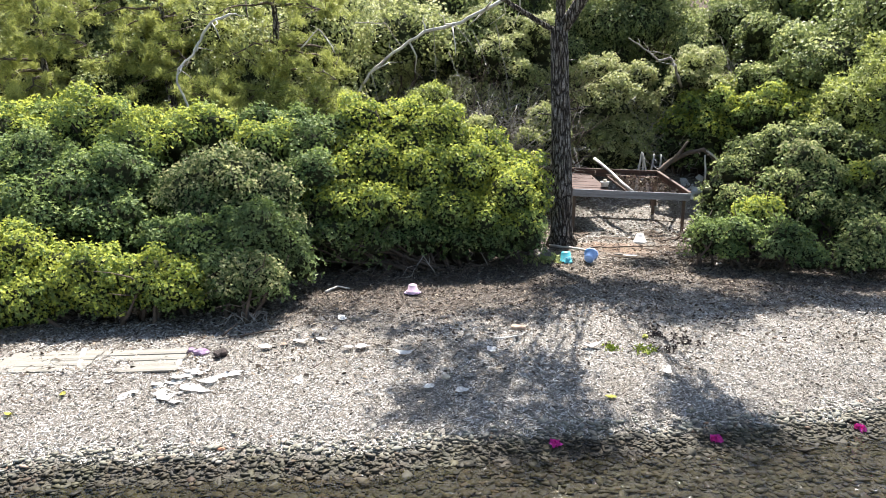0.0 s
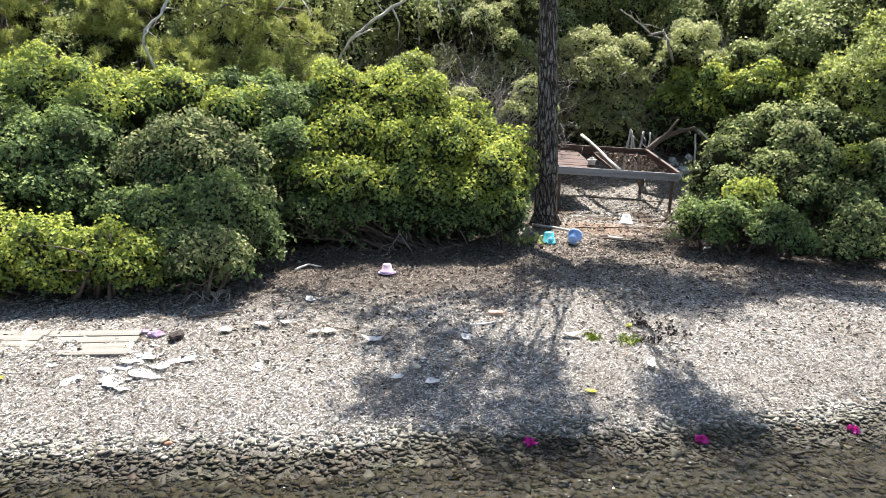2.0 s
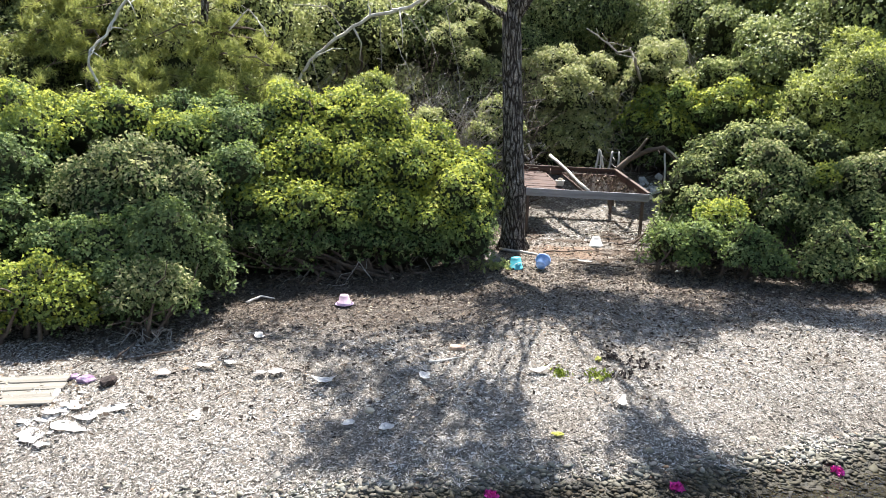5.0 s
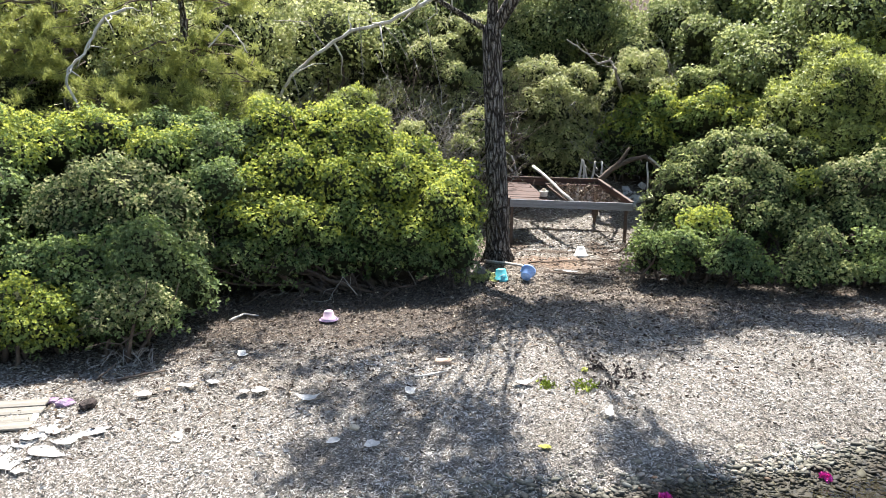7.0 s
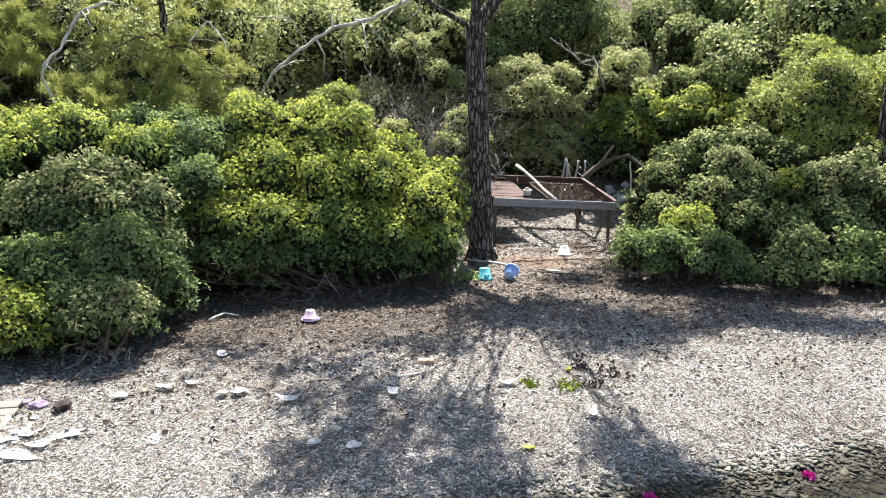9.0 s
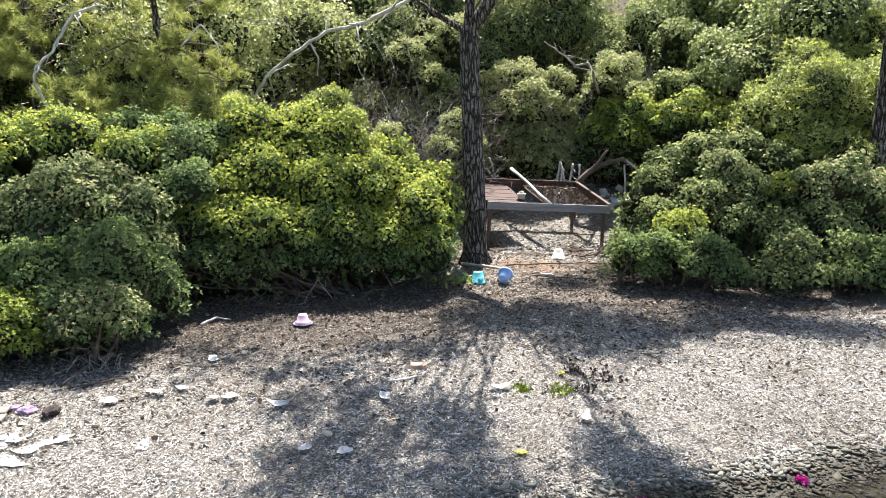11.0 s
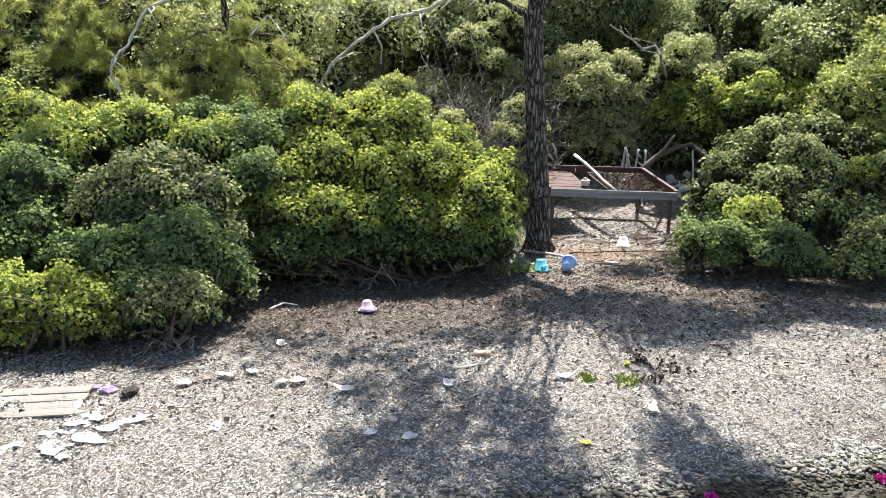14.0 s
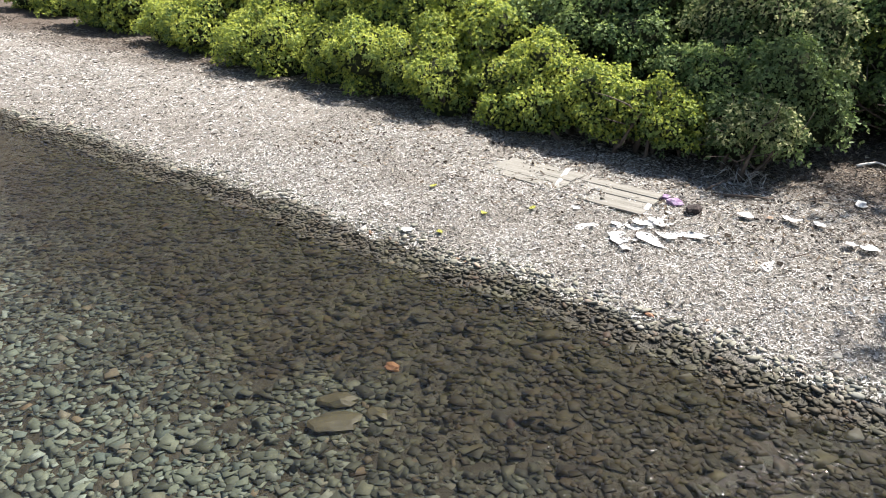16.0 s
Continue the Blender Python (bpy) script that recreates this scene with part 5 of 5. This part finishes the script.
bush("small grey-green shrub at the foot of the slope", (1.1, 14.9), [(1.84, 15.2, 2.89, 0.4), (1.5, 14.6, 2.42, 0.34), (2.19, 15.0, 2.4, 0.35), (0.43, 14.2, 2.62, 0.28)], "grey", 0.14, (0.05, 0.022), stems=5)

# ---- woods of the slope ----
def far_shrub(mat, label, seed):
    global rng
    rng = np.random.default_rng(seed)
    ob = thing("shrub", (0, 0, 0), label, "shrub", "shrubs of the slope")
    lobes = [(0.75 * math.cos(1.05 * k), 0.75 * math.sin(1.05 * k), 0.7 + 0.58 * (k % 3), 0.8) for k in range(6)]
    part("foliage", foliage(knobs(lobes, 7), mat, 0.083, (0.036, 0.024), 4, np.zeros(3), False, -0.85, far=True), ob)
    # same added opaque lumps, blocking light through the shrub
    v, f = sun_block(lobes, 0.6, 0.8)
    part("inner_growth", mesh("inner_growth", v, f, MAT["inside"], True), ob, "dark solid lumps inside the shrub, added to block light")["kind"] = "stuff"
    for k in range(6):
        t = Tubes()
        t.add(crooked((random.uniform(-0.2, 0.2), random.uniform(-0.2, 0.2), -0.2), (random.uniform(-1, 1), random.uniform(-1, 1), random.uniform(1.2, 2.2)), 5, 0.06), taper(0.035, 0.008, 6), 5)
        part("branch", t.mesh("branch", MAT["twig"]), ob)
    return ob


kinds = [far_shrub("dark", "dark evergreen shrub on the wooded slope", 11), far_shrub("grey", "grey-green shrub on the wooded slope", 12), far_shrub("mixed", "green shrub on the wooded slope", 13)]
spots = []
pick = random.Random(5)
for row, y in enumerate((14.6, 16.8, 18.8, 20.6)):
    for k in range(8):
        x = -15 + 3.8 * k + pick.uniform(-0.8, 0.8) + (row % 2) * 1.4
        if row == 0 and x > -3.5:
            continue
        if row == 1 and -2.5 < x < 7.8:
            continue
        if row > 2 and not -9 < x < 11:
            continue
        if row == 2 and 0.5 < x < 10:
            continue
        spots.append((x, y + pick.uniform(-0.6, 0.6)))
for k, (x, y) in enumerate(spots):
    s = pick.uniform(1.05, 1.55) * (1 + 0.012 * y)
    m = Matrix.LocRotScale(on(x, y, -0.1), Euler((0, 0, pick.uniform(-0.6, 0.6))), (s * pick.choice((-1, 1)), s, s * pick.uniform(0.9, 1.3)))
    src = kinds[k % 2]
    copy_thing(src, m)
# dark kind along the top, its colour standing in for tree shade
for x, y in ((6.74, 19.9), (4.74, 20.1), (8.72, 20.4), (3.0, 19.8)):
    copy_thing(kinds[0], Matrix.LocRotScale(on(x, y, -0.1), Euler((0, 0, pick.uniform(-0.5, 0.5))), (1.3, 1.3, 1.45)))
for x, y in ((-9.3, 9.4), (-11.6, 9.8), (-13.9, 9.3), (-16.6, 9.9), (-10.4, 11.8)):
    copy_thing(kinds[2], Matrix.LocRotScale(on(x, y, -0.1), Euler((0, 0, pick.uniform(-0.5, 0.5))), (1.35, 1.35, 1.3)))
for k, src in enumerate(kinds):
    src.matrix_basis = Matrix.LocRotScale(on(13.5 + 3 * k, 19, -0.1), None, (1.3, 1.3, 1.5))
rng = np.random.default_rng(21)


def slope_pine(label, x, y, height, ends, tufts, dead=0):
    """A young pine: trunk, drooping limbs and tufts of long needles."""
    foot = on(x, y, -0.1)
    ob = thing("pine_tree", foot, label, "tree", "pines of the slope")
    t = Tubes()
    t.add(crooked((0, 0, 0), (random.uniform(-0.3, 0.3), 0, height), 8, 0.012), taper(0.13, 0.03, 9), 9, 0.05)
    part("trunk", t.mesh("trunk", MAT["bark"]), ob)
    tips = []
    for ex, ey, ez in ends:
        limbs = Tubes()
        e = Vector((ex, ey, ez)) - foot
        root = Vector((0, 0, min(height, e.z + 0.25)))
        p = crooked(root, e, 5, 0.04, -0.12)
        limbs.add(p, taper(0.035, 0.008, 6), 5)
        for q in p[2:]:
            for _ in range(2):
                b = q + Vector((random.uniform(-0.55, 0.55), random.uniform(-0.45, 0.35), random.uniform(-0.35, 0.3)))
                limbs.add(crooked(q, b, 2, 0.06), taper(0.009, 0.004, 3), 4)
                tips.append(b)
        part("limb", limbs.mesh("limb", MAT["twig"]), ob)
    pine_crown(ob, tips, tufts, 30, 0.16, 0.011, size=0.075)
    return ob


for x, y, h, lo, hi in ((-3.7, 13.0, 5.8, -5.2, -2.1), (-6.2, 13.2, 6.0, -7.8, -5.0), (-8.6, 12.8, 5.8, -10.4, -7.2), (-11.5, 13.0, 6.5, -13.5, -9.8)):
    ends = [(random.uniform(lo, hi), y + random.uniform(-1.3, 0.3), random.uniform(3.1, 5.6)) for _ in range(15)]
    slope_pine("young pine with light yellow-green needles", x, y, h, ends, 950)
for x, y, h, k in ((-6.6, 11.7, 3.3, 7), (-4.75, 12.0, 3.4, 8), (-8.6, 11.4, 3.2, 7), (-2.75, 12.2, 3.3, 6)):
    top = float(land(x, y)) + h - 0.5
    ends = [(x + random.uniform(-0.75, 0.75), y + random.uniform(-0.6, 0.2), top - random.uniform(0.0, 0.75)) for _ in range(k)]
    slope_pine("low young pine with fresh green needles", x, y, h - 0.4, ends, 60 * k)

# bleached arching dead trunk and other dead wood
stick("dead_tree", [on(-2.5, 14.5, 0), (-2.43, 14.6, 3.36), (-2.11, 14.6, 3.86), (-1.55, 14.6, 4.31), (-0.83, 14.6, 4.76), (0.0, 14.65, 4.94), (0.71, 14.7, 5.3), (1.5, 14.8, 5.75)], 0.026, 0.042, "deadwood", "bleached dead trunk arching over the thicket", "dead tree", "", 14, 0.8)
for x, z0, dx, z1 in ((-0.62, 4.9, 0.05, 3.5), (-0.15, 4.9, 0.55, 4.1), (0.25, 4.75, 0.35, 3.8), (0.75, 4.9, 0.35, 3.0), (-0.3, 4.3, 0.5, 2.9), (0.35, 3.2, 0.4, 2.2), (-2.05, 3.9, 0.18, 3.1)):
    stick("dead_branch", [(x, 14.5, z0), (x + dx * 0.6, 14.45, (z0 + z1) / 2), (x + dx, 14.4, z1)], 0.008, 0.005, "grey_twig", "thin bare branch hanging in the thicket", "branch", "dead wood", 3, 0.25, 5)
stick("dead_branch", [(-1.35, 14.6, 4.45), (-1.7, 14.5, 4.95), (-2.4, 14.4, 4.95), (-2.75, 14.4, 4.75)], 0.012, 0.006, "grey_twig", "thin bare branch hanging in the thicket", "branch", "dead wood", 4, 0.3, 5)
stick("dead_branch", [(-4.9, 11.5, 2.6), (-5.15, 11.2, 3.6), (-5.1, 11.2, 3.85), (-4.8, 11.2, 4.09), (-4.6, 11.2, 4.44), (-4.42, 11.2, 4.66), (-4.09, 11.25, 4.79)], 0.02, 0.026, "deadwood", "bare grey dead branch hanging among the pines", "branch", "dead wood", 8, 0.35)
stick("dead_branch", [(-2.9, 11.6, 4.2), (-2.55, 11.6, 4.55), (-2.35, 11.6, 4.3), (-2.25, 11.6, 4.1)], 0.014, 0.008, "deadwood", "bare grey dead branch hanging among the pines", "branch", "dead wood", 5, 0.3)
stick("dead_branch", [(5.25, 16.1, 3.5), (4.9, 15.3, 3.95), (4.66, 14.8, 4.1), (4.39, 14.8, 4.05), (4.17, 14.8, 4.25), (3.72, 14.8, 4.55)], 0.034, 0.014, "grey_twig", "bare grey dead branch on the slope", "branch", "dead wood", 8, 0.5)
stick("fallen_branch", [on(4.45, 15.0, 0.0), (4.55, 15.0, 1.54), (4.82, 15.0, 1.80), (5.17, 15.0, 1.96), (5.54, 15.0, 2.05), (5.93, 15.0, 1.74), (6.33, 15.0, 1.39), on(6.5, 15.0, 0.1)], 0.075, 0.025, "twig", "thick fallen brown branch arching behind the table", "branch", "dead wood", 5, 0.4)
stick("fallen_branch", [(4.83, 14.98, 1.80), (5.01, 14.98, 2.0), (5.18, 15.0, 2.24)], 0.05, 0.03, "twig", "broken brown side branch rising behind the table", "branch", "dead wood", 3, 0.25)
stick("dead_branch", [(5.6, 14.97, 2.03), (5.95, 14.95, 1.76), (6.14, 14.9, 1.6), (6.3, 14.9, 1.3)], 0.026, 0.016, "deadwood", "pale bare branch lying over the fallen one", "branch", "dead wood", 3, 0.25)
stick("stick", [on(5.64, 14.95, 0), (5.6, 14.95, 1.5), (5.57, 14.95, 1.93)], 0.024, 0.02, "deadwood", "upright pale stick beside the white rubble", "stick", "sticks behind the table")
for x, dx, top in ((4.05, 0.12, 2.03), (4.36, -0.18, 2.0), (4.3, 0.16, 1.98), (4.62, -0.02, 1.97), (4.2, 0.0, 1.9), (2.84, -0.27, 2.14), (3.05, -0.55, 1.9)):
    foot = on(x * 1.02, 15.5, 0)
    top -= 0.05
    stick("stick", [foot, (x * 1.02 + dx * 0.4, 15.5, (foot.z + top) / 2), (x * 1.02 + dx, 15.52, top)], 0.034, 0.022, "deadwood", "pale dead stick standing behind the table", "stick", "sticks behind the table", 2, 0.25)


def thicket(name, at, size, count, mat, label):
    """A tangle of bare twigs."""
    o = on(at[0], at[1])
    t = Tubes()
    for _ in range(count):
        x, y = at[0] + random.uniform(-1, 1) * size[0], at[1] + random.uniform(-1, 1) * size[1]
        a = on(x, y, 0) + Vector((0, 0, random.uniform(0, size[2] * 0.5))) - o
        b = a + Vector((random.uniform(-1.1, 1.1), random.uniform(-0.6, 0.4), random.uniform(-0.15, 0.55) * size[2] * 0.7))
        p = crooked(a, b, 4, 0.12)
        t.add(p, taper(random.choice((0.006, 0.009, 0.016)), 0.003, 5), 4)
        for _ in range(4):
            q = p[random.randint(1, 4)]
            t.add(crooked(q, q + Vector((random.uniform(-0.4, 0.4), random.uniform(-0.3, 0.3), random.uniform(-0.3, 0.4))), 2, 0.1), taper(0.006, 0.002, 3), 3)
    ob = tagged(new(name, t.mesh(name, MAT[mat])), label, "thicket", kind="stuff")
    ob.location = o
    return ob


thicket("thicket", (-0.6, 15.3), (2.6, 0.7, 3.4), 620, "grey_twig", "grey thicket of bare twigs on the slope")
thicket("thicket", (0.5, 15.9), (2.2, 0.6, 3.6), 420, "twig", "brown thicket of bare twigs on the slope")
thicket("thicket", (0.1, 14.7), (1.8, 0.4, 3.2), 320, "grey_twig", "grey thicket of bare twigs on the slope")
thicket("thicket", (1.2, 14.9), (1.2, 0.8, 1.6), 130, "twig", "brown tangle of dead twigs on the slope")
thicket("thicket", (6.89, 17.2), (0.7, 0.5, 3.6), 160, "grey_twig", "pale grey bare shrub high on the slope")
thicket("thicket", (5.0, 16.6), (0.8, 0.6, 2.6), 70, "grey_twig", "grey tangle of dead twigs on the slope")

# ---- fine cover of the beach ----
def strands(x, y, l, w):
    """Ribbons of dried seagrass lying every way."""
    n = len(x)
    a = rng.uniform(0, 2 * np.pi, n)
    z = land(x, y) + rng.uniform(0.003, 0.016, n)
    dx, dy = np.cos(a) * l / 2, np.sin(a) * l / 2
    px, py = -np.sin(a) * w / 2, np.cos(a) * w / 2
    rise, roll = rng.normal(0, 0.16, n) * l, rng.normal(0, 0.5, n) * w
    c = np.stack([x, y, z], 1)
    end = np.stack([dx, dy, rise], 1)
    sd = np.stack([px, py, roll], 1)
    v = np.stack([c - end - sd * 0.6, c - end + sd * 0.6, c + end + sd, c + end - sd], 1).reshape(-1, 3)
    return v, np.arange(n)[:, None] * 4 + [[0, 3, 2, 1]]


n1, n2, n3 = 240000, 40000, 30000
x1, x2, x3 = rng.uniform(-8, 7, n1), rng.uniform(-26, -8, n2), rng.uniform(0.8, 6.5, n3)
xa = np.concatenate([x1, x2, x3])
ya = np.concatenate([shore(x1) + 0.27 + 0.08 * np.sin(3.1 * x1) + 0.05 * np.sin(11 * x1) + rng.random(n1) ** 1.2 * 6.0, shore(x2) + 0.4 + rng.random(n2) * 4.5, rng.uniform(9.0, 16.6, n3)])
la = np.concatenate([rng.uniform(0.015, 0.040, n1), rng.uniform(0.03, 0.075, n2), rng.uniform(0.04, 0.10, n3)])
wa = np.concatenate([rng.uniform(0.004, 0.0078, n1), rng.uniform(0.006, 0.010, n2), rng.uniform(0.005, 0.011, n3)])
keep = np.ones(len(xa), bool)
for cx, cy, rx, ry in SOIL + HUMUS_SHADE:   # little wrack on the bare soil and the painted dark patches
    keep &= (((xa - cx) / rx) ** 2 + ((ya - cy) / ry) ** 2 + rng.normal(0, 0.25, len(xa)) > 0.9) | (rng.random(len(xa)) < 0.12)
v, f = strands(xa[keep], ya[keep], la[keep], wa[keep])
tagged(new("seagrass_wrack", mesh("seagrass_wrack", v, f, MAT["strand"])), "bleached and dark dried seagrass ribbons covering the beach", "seagrass", kind="stuff")

n = 15000
lx = np.concatenate([rng.uniform(-7.5, 7.5, n), rng.uniform(1.2, 5.4, 5000)])
ly = np.concatenate([shore(lx[:n]) + 1.2 + 5.2 * rng.random(n) ** 0.75, rng.uniform(8.5, 14.5, 5000)])
v, f = strands(lx, ly, rng.uniform(0.018, 0.055, n + 5000), rng.uniform(0.008, 0.022, n + 5000))
v[:, 2] += 0.006
tagged(new("leaf_litter", mesh("leaf_litter", v, f, MAT["litter"])), "brown dead leaves and bark flakes strewn over the wrack", "leaf litter", kind="stuff")
t = Tubes()
for _ in range(900):
    x = random.uniform(-6.5, 7.0)
    y = float(shore(x)) + 1.5 + 5.0 * random.random() ** 0.7
    if random.random() < 0.3:
        x, y = random.uniform(1.0, 5.2), random.uniform(9, 14)
    a, l = random.uniform(0, 6.28), random.uniform(0.06, 0.3)
    e = on(x + l * math.cos(a), y + l * math.sin(a), random.uniform(0.01, 0.04))
    p = on(x, y, 0.012)
    m = (p + e) / 2 + Vector((random.uniform(-0.03, 0.03), random.uniform(-0.03, 0.03), 0.012))
    t.add([p, m, e], taper(random.uniform(0.003, 0.006), 0.002, 3), 4)
tagged(new("twig_litter", t.mesh("twig_litter", MAT["twig"])), "fine brown twigs strewn over the wrack", "twigs", kind="stuff")

cube = np.array([(x, y, z) for x in (-1, 1) for y in (-1, 1) for z in (-1, 1)]) * 0.66
six = np.array([(1, 0, 0), (-1, 0, 0), (0, 1, 0), (0, -1, 0), (0, 0, 1), (0, 0, -1.0)])
PV = np.concatenate([cube, six])
PF = []
for k, d in enumerate(six):
    q = [i for i in range(8) if cube[i] @ d > 0]
    u = np.cross(d, [0.3, 0.5, 0.8])
    w = np.cross(d, u)
    q.sort(key=lambda i: math.atan2(cube[i] @ w, cube[i] @ u))
    PF += [(8 + k, q[j], q[(j + 1) % 4]) for j in range(4)]
PF = np.array(PF)


CF = np.array([(0, 1, 3, 2), (4, 6, 7, 5), (0, 4, 5, 1), (2, 3, 7, 6), (0, 2, 6, 4), (1, 5, 7, 3)])


def pebble_cloud(x, y, size, verts, faces, lift=0.3, flat=1.0):
    """Joined flat pebbles at the places given."""
    n, k = len(x), len(verts)
    s = rng.gamma(8, size / 8, n)[:, None] * rng.uniform([0.9, 0.6, 0.18], [1.35, 1.0, 0.36], (n, 3)) * [1, 1, flat]
    a = rng.uniform(0, 6.283, n)
    p = verts[None] * (1 + rng.normal(0, 0.2, (n, k, 1))) * s[:, None]
    tilt = rng.normal(0, 0.22 * flat, (n, 2))
    p[..., 2] += p[..., 0] * tilt[:, None, 0] + p[..., 1] * tilt[:, None, 1]
    ca, sa = np.cos(a)[:, None], np.sin(a)[:, None]
    q = np.stack([p[..., 0] * ca - p[..., 1] * sa, p[..., 0] * sa + p[..., 1] * ca, p[..., 2]], -1)
    q += np.stack([x, y, land(x, y) + s[:, 2] * lift], -1)[:, None]
    return q.reshape(-1, 3), (np.arange(n)[:, None, None] * k + faces[None]).reshape(-1, faces.shape[1])


def belt(n, lo, hi, mid, wide):
    x = rng.uniform(lo, hi, n)
    return x, shore(x) + rng.normal(mid, wide, n)


bed = rng.uniform(-10, 4.5, 32000) + rng.normal(0, 0.7, 32000)
v, f = pebble_cloud(bed, shore(bed) - rng.choice([3.8, 4.4, 5.6], 32000) * rng.random(32000), 0.032, cube * 1.25, CF, 0.3, 0.5)
tagged(part("bed_pebbles", mesh("bed_pebbles", v, f, MAT["pebbles"]), ground, "brown and grey angular pebbles of the sea bed"), kind="stuff")
v, f = pebble_cloud(*belt(12500, -13, 6, 0.14, 0.16), 0.022, PV, PF)
pebbles = part("pebbles", mesh("pebbles", v, f, MAT["pebbles"]), ground, "brown and grey rounded pebbles of the shore")
tagged(pebbles, kind="stuff")
kindsof = []
for k in range(8):
    bm = stone_bm((0.062 + 0.016 * (k % 3), 0.05, 0.024), 40 + k, 1, 0.16)
    kindsof.append(from_bm("pebble", bm, MAT["pebble"], True))
for k in range(290):
    px = pick.uniform(-4.5, 4.3)
    py = float(shore(px)) + pick.uniform(-0.03, 0.42)
    p = part("pebble", kindsof[k % 8], ground)
    s = pick.uniform(0.7, 1.25)
    p.matrix_basis = Matrix.LocRotScale(on(px, py, 0.018), Euler((pick.uniform(-0.3, 0.3), pick.uniform(-0.3, 0.3), pick.uniform(0, 6.28))), (s, s, s))
